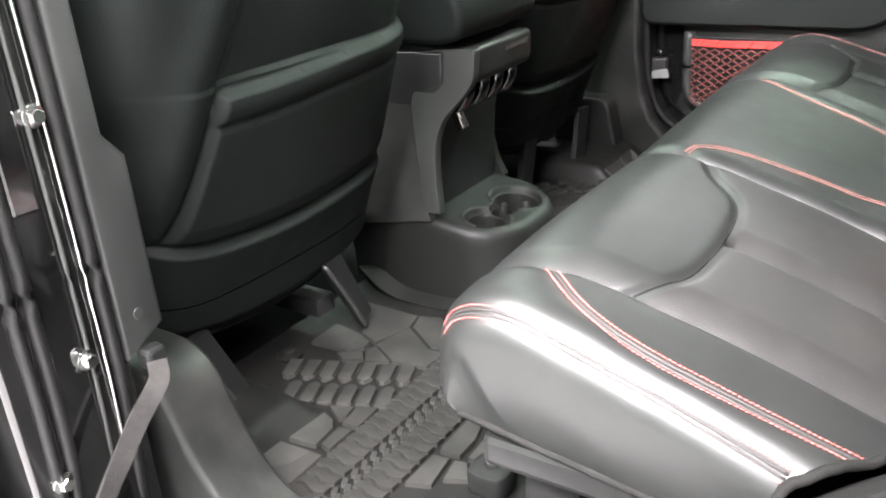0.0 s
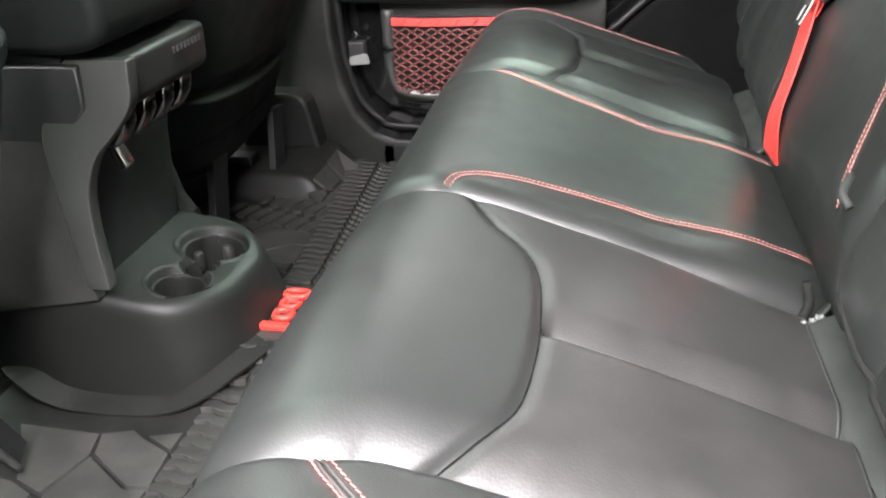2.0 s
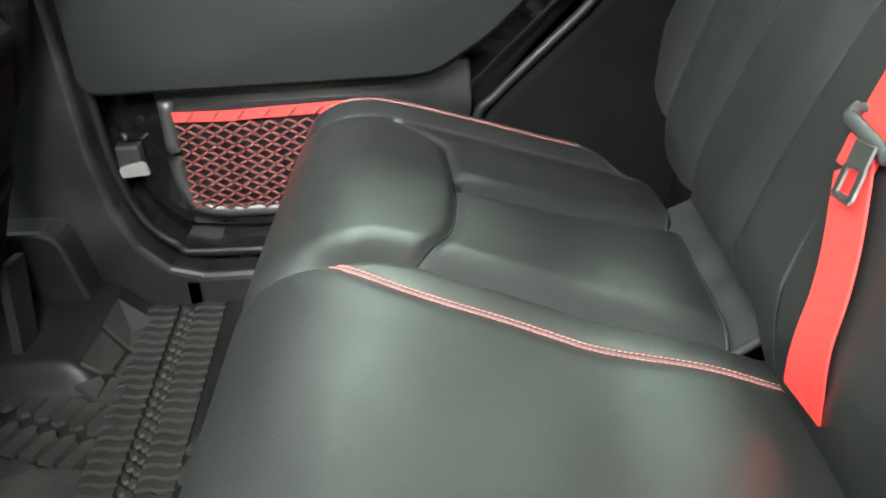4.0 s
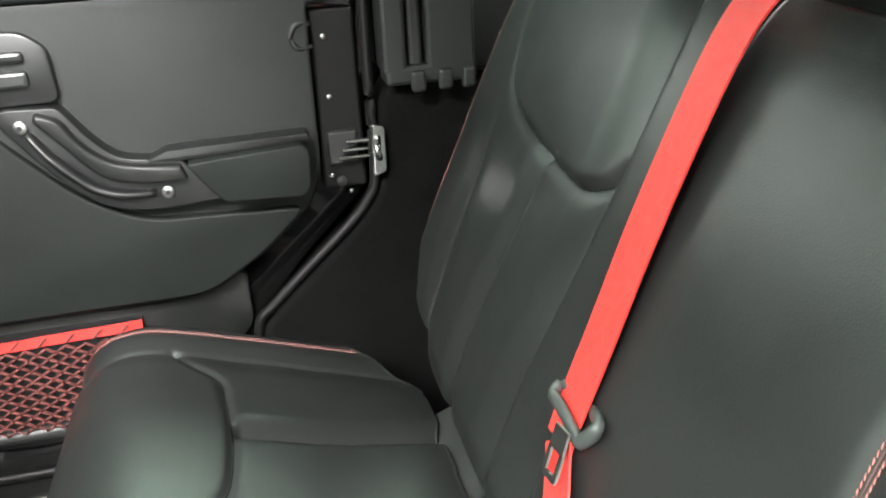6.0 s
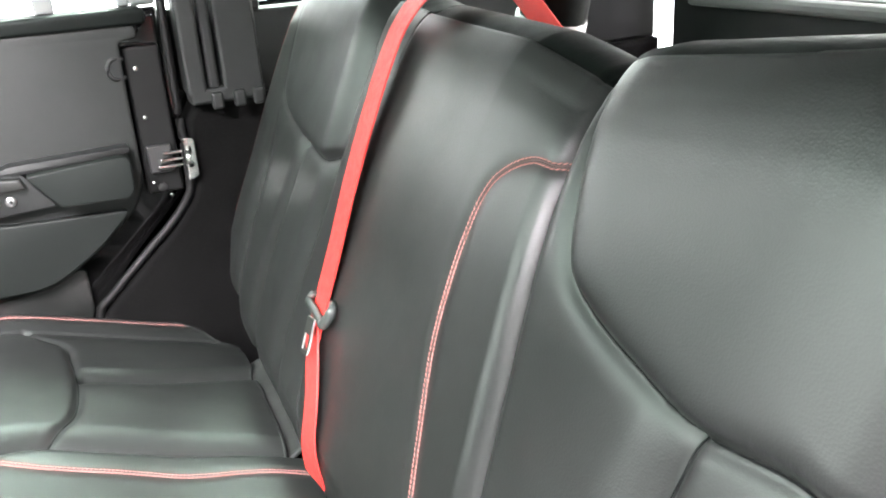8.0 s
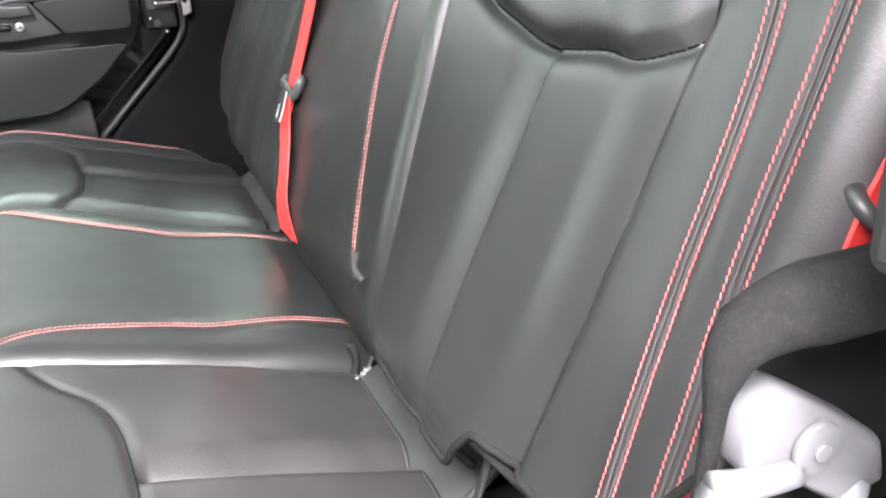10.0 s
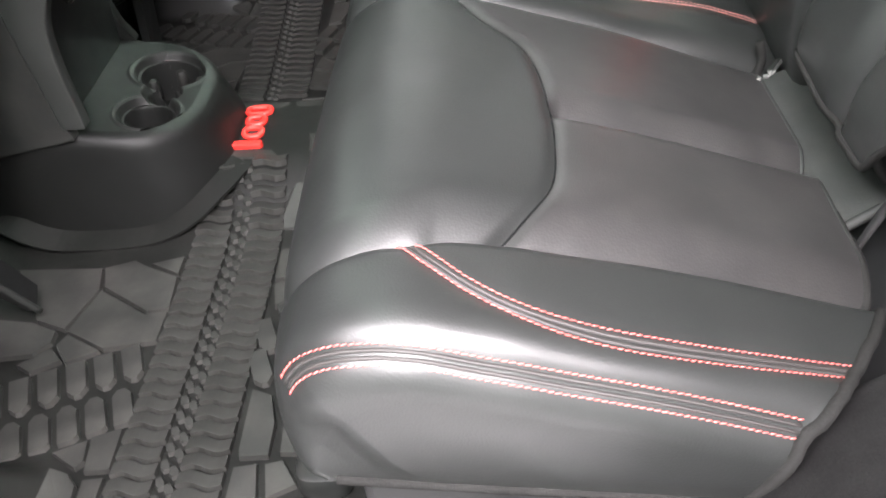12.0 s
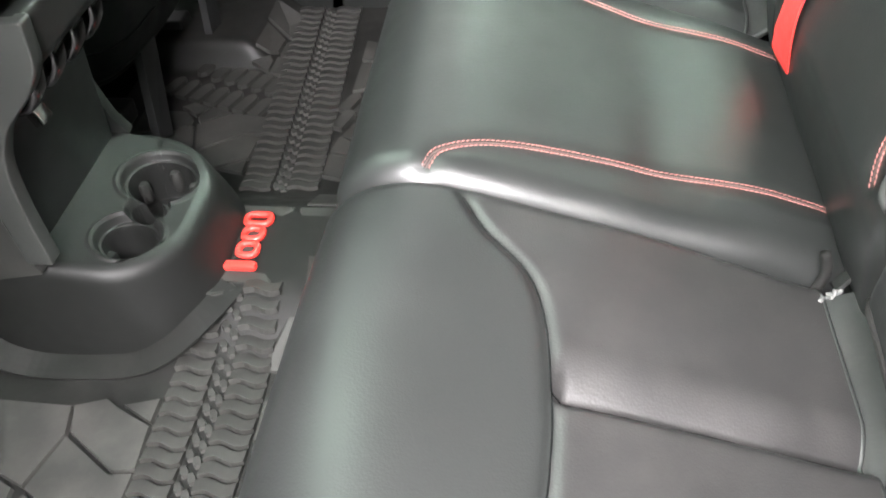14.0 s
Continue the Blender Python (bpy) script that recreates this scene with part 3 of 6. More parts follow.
bar("wire_loop", [(0.170, 1.728, 0.640), (0.152, 1.722, 0.640), (0.145, 1.722, 0.626), (0.152, 1.722, 0.612), (0.170, 1.728, 0.612)], 0.0035, STEEL_BLACK, door, "black loop on the door edge", n=8, step=0.004)
for x, z, r in ((0.186, 0.622, 0.004), (0.186, 0.545, 0.004), (0.192, 0.430, 0.007), (0.180, 0.440, 0.003), (0.204, 0.415, 0.003)):
    part("screw", disc(bmesh.new(), (x, 1.738, z), (0, -1, 0), r, 0.004, 10, 0.001), CHROME if r < 0.006 else STEEL_BLACK, door, smooth=True)
part("latch_case", boxed(0.178, 0.215, 1.728, 1.741, 0.455, 0.500, 0.003), STEEL_BLACK, door, "black latch case")
bm = bmesh.new()
for z in (0.463, 0.473, 0.484):
    box(bm, 0.190 + (z - 0.463) * 0.5, 0.232, 1.718, 1.728, z, z + 0.006, 0.002)
part("latch_jaw", bm, CHROME, door, "bright latch jaws")

FORWARD = Matrix.Translation((-0.021, 0, 0.003))
for ob in [c for c in bpy.data.objects if c.parent is door and c.name.split(".")[0] in UPPER_DOOR] + [c for c in bpy.data.objects if c.parent is far_side]:
    ob.data.transform(FORWARD)
striker = thing("striker", (0.22, 1.715, 0.44), "bright steel door striker on the pillar", "striker")
part("plate", prismed(rounded([(0.211, 0.443), (0.211, 0.515), (0.229, 0.511), (0.229, 0.449)], 0.006), "y", 1.704, 1.714, 0.002), CHROME, striker)
bar("pin", [(0.220, 1.706, 0.473), (0.217, 1.690, 0.473), (0.215, 1.688, 0.487), (0.220, 1.706, 0.497)], 0.004, CHROME, striker, n=8, step=0.004)

# hinge and cable in the far opening
part("hinge_leaf", boxed(-0.458, -0.425, 1.735, 1.757, 0.195, 0.228, 0.004), STEEL_BLACK, door, "black door hinge")
part("hinge_bolt", disc(bmesh.new(), (-0.440, 1.735, 0.243), (0, -1, 0), 0.006, 0.008, 8, 0.001), CHROME, door)
part("wiring_plate", prismed(rounded([(-0.462, 0.182), (-0.455, 0.200), (-0.420, 0.206), (-0.415, 0.185)], 0.006), "y", 1.733, 1.7365, 0.001), PLASTIC_LIGHT, door, "grey wiring plate")
part("clip", boxed(-0.318, -0.298, 1.735, 1.757, 0.046, 0.060, 0.003), STEEL_BLACK, door)
part("clip_head", disc(bmesh.new(), (-0.308, 1.734, 0.056), (0, -1, 0.3), 0.005, 0.004, 8, 0.001), CHROME, door)

# ---- the near door opening: pillar, bolts, trim, sill, strap ----
pillar = thing("pillar_near", (-0.49, 0.28, -0.03), "glossy black door pillar with rubber seals and bolts", "car body", kind="structure")
part("post", boxed(-0.62, -0.452, 0.176, 0.300, -0.03, 1.03, 0.006, 3), PAINT, pillar, smooth=True)
part("hinge_pad", boxed(-0.456, -0.450, 0.226, 0.252, 0.40, 0.56, 0.003), PAINT, pillar)
# The grey and chrome strips stand for highlight lines on the paint.
for y, r, m, lab in ((0.216, 0.0070, SEAL, "black rubber seal lip"), (0.200, 0.0060, SEAL, "black rubber seal lip"), (0.2575, 0.0022, PLASTIC_GREY, "thin grey strip for a highlight on the pillar"),
                     (0.272, 0.0018, CHROME, "thin bright strip for a highlight on the pillar"), (0.283, 0.0065, SEAL, "black rubber seal lip")):
    bar("seal_strip", [(-0.450, y - 0.004, 1.0), (-0.449, y, 0.60), (-0.449, y + 0.001, 0.40), (-0.450, y, 0.20), (-0.458, y - 0.006, 0.06), (-0.470, y - 0.016, -0.03)], r, m, pillar, lab, n=8, step=0.012)
for y, z in ((0.265, 0.478), (0.255, 0.253), (0.202, 0.151)):
    bolt = part("bolt", disc(bmesh.new(), (-0.452, y, z), (1, 0, 0), 0.0105, 0.005, 20, 0.001), CHROME, pillar, "bright flanged bolt", smooth=True)
    part("head", disc(bmesh.new(), (-0.447, y, z), (1, 0, 0), 0.0070, 0.007, 6, 0.001), CHROME, bolt)
for y, z in ((0.252, 0.36), (0.262, 0.31), (0.246, 0.245), (0.262, 0.43)):
    part("rivet", disc(bmesh.new(), (-0.452, y, z), (1, 0, 0), 0.0022, 0.0016, 8), CHROME, pillar)
trim = [(0.2915, 0.232), (0.338, 0.254), (0.338, 0.424), (0.319, 0.448), (0.317, 1.03), (0.2915, 1.03)]
part("inner_trim", prismed(trim, "x", -0.60, -0.441, 0.005, 3), TRIM_GREY, pillar, "grey plastic inner trim", smooth=True)
part("trim_plug", disc(bmesh.new(), (-0.441, 0.312, 0.275), (1, 0, 0), 0.006, 0.0015, 16, 0.0006), TRIM_GREY, pillar)
part("outer_door_edge", boxed(-0.72, -0.50, 0.10, 0.170, -0.03, 1.02, 0.014, 3), TRIM_GREY, pillar, "dark edge of the closed front door", smooth=True)
part("outer_sill", boxed(-0.72, 0.25, 0.10, 0.26, -0.12, -0.035, 0.012, 3), PLASTIC_GREY, pillar, "grey outer sill", smooth=True)

strap = thing("door_strap", (-0.5, 0.29, 0.0), "worn brown fabric door check strap", "strap")
ribbon("webbing", [(-0.430, 0.312, 0.226), (-0.422, 0.305, 0.212), (-0.420, 0.290, 0.200), (-0.420, 0.271, 0.184), (-0.420, 0.248, 0.160), (-0.422, 0.228, 0.136), (-0.43, 0.20, 0.09)],
       (0.2, 1, 0.3), 0.019, 0.004, STRAP, strap, step=0.006)
# Dark block standing in for the black gap at the strap's top.
part("anchor", boxed(-0.448, -0.430, 0.304, 0.326, 0.216, 0.238, 0.004), PLASTIC_DARK, strap, "small dark block for the black gap at the strap")
inner_sill = rounded([(-0.66, -0.02), (-0.66, 0.20), (-0.45, 0.20), (-0.415, 0.10), (-0.36, 0.035), (0.06, 0.030), (0.06, -0.02)], [0, 0.02, 0.05, 0.05, 0.04, 0.01, 0])
wall_sill = lone(part("sill_trim", prismed(inner_sill, "y", 0.315, 0.392, 0.014, 3), PLASTIC, None, smooth=True), "dark grained plastic inner sill trim", "door sill", "structure")

# white plastic bracket standing out of a recess in the near carpet
recess = thing("latch_recess", (0.26, 0.335, 0.42), "dark moulded recess with carpet hood in the body side", "recess", kind="structure")
part("well", prismed(rounded([(0.232, 0.40), (0.228, 0.49), (0.26, 0.515), (0.36, 0.52), (0.36, 0.40)], 0.012), "y", 0.329, 0.3385, 0.003), PLASTIC_DARK, recess, smooth=True)
hood = [(0.214, 0.322, 0.440), (0.217, 0.320, 0.480), (0.219, 0.319, 0.508), (0.226, 0.318, 0.523), (0.243, 0.317, 0.529), (0.268, 0.316, 0.529), (0.31, 0.316, 0.527), (0.37, 0.316, 0.525)]
bar("hood", hood, 0.0155, CARPET_LIT, recess, "carpeted hood over the recess", n=14, step=0.005, taper=(0.22, 0.22, 0.3, 0.75, 1, 1, 1, 1, 1))
bracket = thing("bracket", (0.25, 0.315, 0.44), "white plastic latch bracket with a square eye", "bracket")
cup = rounded([(0.222, 0.470), (0.222, 0.486), (0.229, 0.496), (0.241, 0.501), (0.262, 0.486), (0.290, 0.465), (0.296, 0.442), (0.272, 0.438), (0.243, 0.462)], 0.006, 4)
part("cup", prismed(cup, "y", 0.306, 0.330, 0.005, 3), WHITE_PLASTIC, bracket, smooth=True)
hub = part("hub", disc(bmesh.new(), (0.252, 0.306, 0.476), (0, -1, 0), 0.011, 0.004, 24, 0.0015), WHITE_PLASTIC, bracket, smooth=True)
part("hub_pin", disc(bmesh.new(), (0.252, 0.302, 0.476), (0, -1, 0), 0.004, 0.002, 14, 0.0006), WHITE_PLASTIC, hub)
for name, pts, r in (("arm", [(0.208, 0.307, 0.473), (0.224, 0.305, 0.470), (0.244, 0.306, 0.467)], 0.0060),
                     ("arm", [(0.207, 0.307, 0.471), (0.222, 0.303, 0.456), (0.240, 0.301, 0.438), (0.262, 0.300, 0.420), (0.29, 0.302, 0.408)], 0.0070),
                     ("arm", [(0.258, 0.301, 0.424), (0.272, 0.304, 0.436), (0.282, 0.310, 0.444)], 0.0062)):
    bar(name, pts, r, WHITE_PLASTIC, bracket, n=10, step=0.004)

near_belt = thing("seat_belt", (0.32, 0.345, 0.52), "red seat belt hanging beside the seat", "seat belt", "rear seat belts")
ribbon("webbing", [(0.316, 0.357, 0.475), (0.330, 0.353, 0.530), (0.344, 0.349, 0.575), (0.380, 0.346, 0.70), (0.41, 0.345, 0.90)], (0.85, 0.1, -0.5), 0.040, 0.002, WEBBING, near_belt)
ribbon("lap_webbing", [(0.300, 0.444, 0.322), (0.302, 0.424, 0.358), (0.306, 0.406, 0.392), (0.312, 0.384, 0.430)], (0.1, 0.75, 0.6), 0.018, 0.002, WEBBING, near_belt, "dark red belt end under the back")
bar("belt_loop", [(0.312, 0.356, 0.546), (0.309, 0.348, 0.541), (0.316, 0.343, 0.534), (0.332, 0.342, 0.528), (0.36, 0.343, 0.526)], 0.0042, PLASTIC_GREY, near_belt, "grey plastic belt loop", n=10, step=0.004)

# ---- upholstery: a padded shell over a side profile, with sewn seams ----
def seam_distance(s, v, line):
    """The distance of each (s, v) from a line in the same plane."""
    best = np.full(s.shape, 9.0)
    for (a0, a1), (b0, b1) in zip(line[:-1], line[1:]):
        e0, e1 = b0 - a0, b1 - a1
        t = np.clip(((s - a0) * e0 + (v - a1) * e1) / (e0 * e0 + e1 * e1 + 1e-12), 0, 1)
        best = np.minimum(best, np.hypot(s - a0 - t * e0, v - a1 - t * e1))
    return best


def split_lean(y, z, lean):
    """How far the split between the two backs has moved across at a height."""
    return lean * np.clip((z - 0.33) / 0.37, 0, 1.15) * np.clip(1 - np.abs(y - 0.785) / 0.26, 0, 1) ** 1.5


class Shell:
    """A padded cover. s runs along the profile, v across the seat (v is y on the flat top)."""

    def __init__(self, profile, y0, y1, r0, r1, begin, end, bottom, side0=True, side1=True, step=0.003):
        pr = spline(profile, 0.002)
        self.s = np.concatenate([[0], np.cumsum(np.linalg.norm(np.diff(pr, axis=0), axis=1))])
        self.pr = pr
        t = np.gradient(pr, axis=0)
        t /= np.linalg.norm(t, axis=1)[:, None]
        self.n = np.stack([-t[:, 1], t[:, 0]], 1)
        self.y0, self.y1, self.r0, self.r1 = y0, y1, r0, r1
        h = math.pi / 2
        v = []
        if side0:
            v += list(y0 + r0 - r0 * h - np.linspace(0.1, 0.01, 10))
        v += list(y0 + r0 - r0 * h * np.linspace(1, 0.0, 21))
        v += list(np.linspace(y0 + r0, y1 - r1, max(3, int((y1 - y0 - r0 - r1) / step)))[1:])
        v += list(y1 - r1 + r1 * h * np.linspace(0, 1, 9)[1:])
        if side1:
            v += list(y1 - r1 + r1 * h + np.linspace(0.01, 0.1, 10))
        self.v = np.array(v)
        flat = np.clip(self.v, y0, y1)
        self.b, self.e = begin(flat), end(flat)
        nu = int(self.s[-1] / step)
        self.u = np.linspace(0, 1, nu)
        self.S = self.b[None] + self.u[:, None] * (self.e - self.b)[None]
        self.V = np.broadcast_to(self.v[None], self.S.shape)
        self.bottom, self.drop, self.lean, self.tuck = bottom, None, 0.0, 0.0
        self.P = self.N = None

    def base(self):
        S, V = self.S, self.V
        px, pz = (np.interp(S, self.s, self.pr[:, k]) for k in (0, 1))
        nx, nz = (np.interp(S, self.s, self.n[:, k]) for k in (0, 1))
        a0 = np.clip((self.y0 + self.r0 - V) / self.r0, 0, math.pi / 2)
        a1 = np.clip((V - self.y1 + self.r1) / self.r1, 0, math.pi / 2)
        a, r, sg = a0 + a1, np.where(a0 > 0, self.r0, self.r1), np.where(a0 > 0, -1.0, 1.0)
        inn = r * (1 - np.cos(a)) * (np.clip(0.3 + S / 0.10, 0.3, 1) if self.tuck else 1.0)
        x, z = px - nx * inn, pz - nz * inn
        y = np.clip(V, self.y0 + self.r0, self.y1 - self.r1) + sg * r * np.sin(a)
        k = np.clip((self.y0 + self.r0 * (1 - math.pi / 2) - V) / 0.1, 0, 1) + np.clip((V - self.y1 + self.r1 * (1 - math.pi / 2)) / 0.1, 0, 1)
        (bx0, bz0), (bx1, bz1) = self.bottom
        bx, bz = bx0 + (bx1 - bx0) * self.u[:, None], bz0 + (bz1 - bz0) * self.u[:, None]
        full = np.clip(np.hypot(bx - x, bz - z) / 0.09, 0, 1)
        x, z = x + (bx - x) * k, z + (bz - z) * k
        y = y + sg * 0.006 * full * full * np.sin(np.pi * np.clip(k, 0, 1)) * (k > 0)
        if self.drop is not None:          # the top edge is lower in the middle of the car
            z = z - self.drop(np.clip(V, self.y0, self.y1)) * np.clip((z - 0.50) / 0.22, 0, 1) ** 2
        if self.tuck:                      # the outer front corner is drawn back
            side = np.clip(1 - (y - self.y0) / 0.13, 0, 1)
            x = x + self.tuck * side * side * (3 - 2 * side) * np.clip((-0.06 - x) / 0.06, 0, 1) * np.clip((z - 0.19) / 0.07, 0, 1)
        if self.lean:                      # the split between the backs slants towards the wide seat
            y = y + split_lean(y, z, self.lean)
        c, sn = np.cos(a), np.sin(a)
        nn = np.stack([nx * c, sg * sn, nz * c], -1)
        nn = np.where((k > 0)[..., None], np.stack([0 * k, sg, 0 * k], -1), nn)
        return np.stack([x, y, z], -1), nn, k

    def pad(self, d):
        p, nn, k = self.base()
        flat = p.reshape(-1, 3)
        d = d * (1 - k) + (wobble(flat, 8, 0.0010) + wobble(flat, 30, 0.00018, 7.0)).reshape(d.shape)
        self.P = p + nn * d[..., None]
        self.N = grid_normals(self.P)

    def on(self, line, lift=0.0):
        """Places on the cover for a line of (s, v)."""
        line = np.array(line)
        vi = np.interp(line[:, 1], self.v, np.arange(len(self.v)))
        b, e = np.interp(line[:, 1], self.v, self.b), np.interp(line[:, 1], self.v, self.e)
        ui = np.clip((line[:, 0] - b) / (e - b), 0, 1) * (len(self.u) - 1)
        i, j = np.clip(ui.astype(int), 0, len(self.u) - 2), np.clip(vi.astype(int), 0, len(self.v) - 2)
        fu, fv = (ui - i)[:, None], (vi - j)[:, None]

        def at(g):
            return (g[i, j] * (1 - fu) + g[i + 1, j] * fu) * (1 - fv) + (g[i, j + 1] * (1 - fu) + g[i + 1, j + 1] * fu) * fv
        nn = at(self.N)
        return at(self.P) + nn * lift, nn

    def s_of(self, value, axis, lo=0.0, hi=1e9):
        """The arc length at which the profile reaches a coordinate, between lo and hi."""
        ok = (self.s >= lo) & (self.s <= hi)
        return float(self.s[ok][np.argmin(np.abs(self.pr[ok][:, axis] - value))])

    def panels(self, owner, ids, names):
        """Split the cover into its sewn panels, each a part."""
        m = len(self.v)
        faces = grid_faces(len(self.u), m)
        fid = ids[:-1, :-1].ravel()
        p, nn = self.P.reshape(-1, 3), self.N.reshape(-1, 3)
        for key, (name, mat, label) in names.items():
            f = faces[fid == key]
            if not len(f):
                continue
            used = np.unique(f)
            remap = np.zeros(len(p), int)
            remap[used] = np.arange(len(used))
            raw(name, p[used], remap[f], mat, owner, label, normals=nn[used])


def stitches(shell, line, offset, owner, label, pitch=0.0044, length=0.0038, r=0.00055, mat=None, lean=0.0):
    """A row of thread stitches beside a seam; far too many to count."""
    q = spline(line, 0.002)
    t = np.gradient(q, axis=0)
    t /= np.linalg.norm(t, axis=1)[:, None] + 1e-12
    q = q + np.stack([-t[:, 1], t[:, 0]], 1) * offset
    p, nn = shell.on(q, 0.0008)
    d = np.concatenate([[0], np.cumsum(np.linalg.norm(np.diff(p, axis=0), axis=1))])
    at = np.arange(pitch / 2, d[-1], pitch)
    c = np.stack([np.interp(at, d, p[:, k]) for k in range(3)], 1)
    up = np.stack([np.interp(at, d, nn[:, k]) for k in range(3)], 1)
    tg = np.stack([np.interp(at, d, np.gradient(p[:, k], d + np.arange(len(d)) * 1e-9)) for k in range(3)], 1)
    tg /= np.linalg.norm(tg, axis=1)[:, None] + 1e-12
    sd = np.cross(up, tg)
    tg = tg + lean * sd
    tg /= np.linalg.norm(tg, axis=1)[:, None]
    sd = np.cross(up, tg)
    verts, faces = [], []
    ring = [(-0.5, 0.55), (0.0, 1.0), (0.5, 0.55)]
    ang = np.linspace(0, 2 * np.pi, 5, endpoint=False)
    for ci, ui, ti, si in zip(c, up, tg, sd):
        k0 = len(verts)
        for along, rr in ring:
            for a in ang:
                verts.append(ci + ti * along * length + (si * math.cos(a) + ui * math.sin(a)) * r * rr)
        for w in range(2):
            for k in range(5):
                faces.append((k0 + w * 5 + k, k0 + w * 5 + (k + 1) % 5, k0 + (w + 1) * 5 + (k + 1) % 5, k0 + (w + 1) * 5 + k))
        faces += [tuple(k0 + k for k in range(5))[::-1], tuple(k0 + 10 + k for k in range(5))]
    ob = raw("stitching", verts, faces, mat or THREAD, owner, label)
    return tagged(ob, kind="stuff")


def double_seam(shell, line, owner, gap=0.0052, mat=None, r=0.00068):
    """A felled seam: two rows of thread with the folded edge of the cover between them."""
    stitches(shell, line, gap, owner, "row of red thread stitches", lean=0.25, mat=mat, r=r)
    stitches(shell, line, -gap, owner, "row of red thread stitches", lean=0.25, mat=mat, r=r)
    q = spline(line, 0.004)
    t = np.gradient(q, axis=0)
    t /= np.linalg.norm(t, axis=1)[:, None] + 1e-12
    across = np.stack([-t[:, 1], t[:, 0]], 1) * gap * 0.36
    for sign in (-1, 1):
        p, _ = shell.on(q + across * sign, 0.0)
        v, f = tube(p, gap * 0.27, n=6, step=0.004)
        raw("seam_welt", v, f, SEAM_PINK if mat is THREAD_PALE else THREAD_DARK, owner, "narrow folded seam edge")


def seam_shade(shell, line, owner, r=0.0009):
    """A thin black tube along a plain seam, for the shade in its crease."""
    p, _ = shell.on(spline(line, 0.003), -0.0004)
    v, f = tube(p, r, n=6, step=0.003)
    raw("seam", v, f, CREASE_SHADE, owner, "dark line for the shade in a seam")


def groove(d, wide, deep, wide2=0.0036, deep2=0.0036):
    return -deep * np.exp(-(d / wide) ** 2) - deep2 * np.exp(-(d / wide2) ** 2)


def notch(d, wide, deep, power=1.7, wide2=0.0026, deep2=0.0008):
    """A sewn valley: the cover climbs steeply from the seam and eases out to the crown."""
    return -deep * (1 - np.clip(d / wide, 0, 1)) ** power - deep2 * np.exp(-(d / wide2) ** 2)


CUSHION = [(-0.154, 0.196), (-0.170, 0.208), (-0.178, 0.240), (-0.172, 0.275), (-0.150, 0.300), (-0.120, 0.312), (-0.085, 0.312),
           (-0.040, 0.300), (0.000, 0.287), (0.060, 0.268), (0.120, 0.246), (0.180, 0.222), (0.222, 0.206), (0.240, 0.198), (0.268, 0.188)]


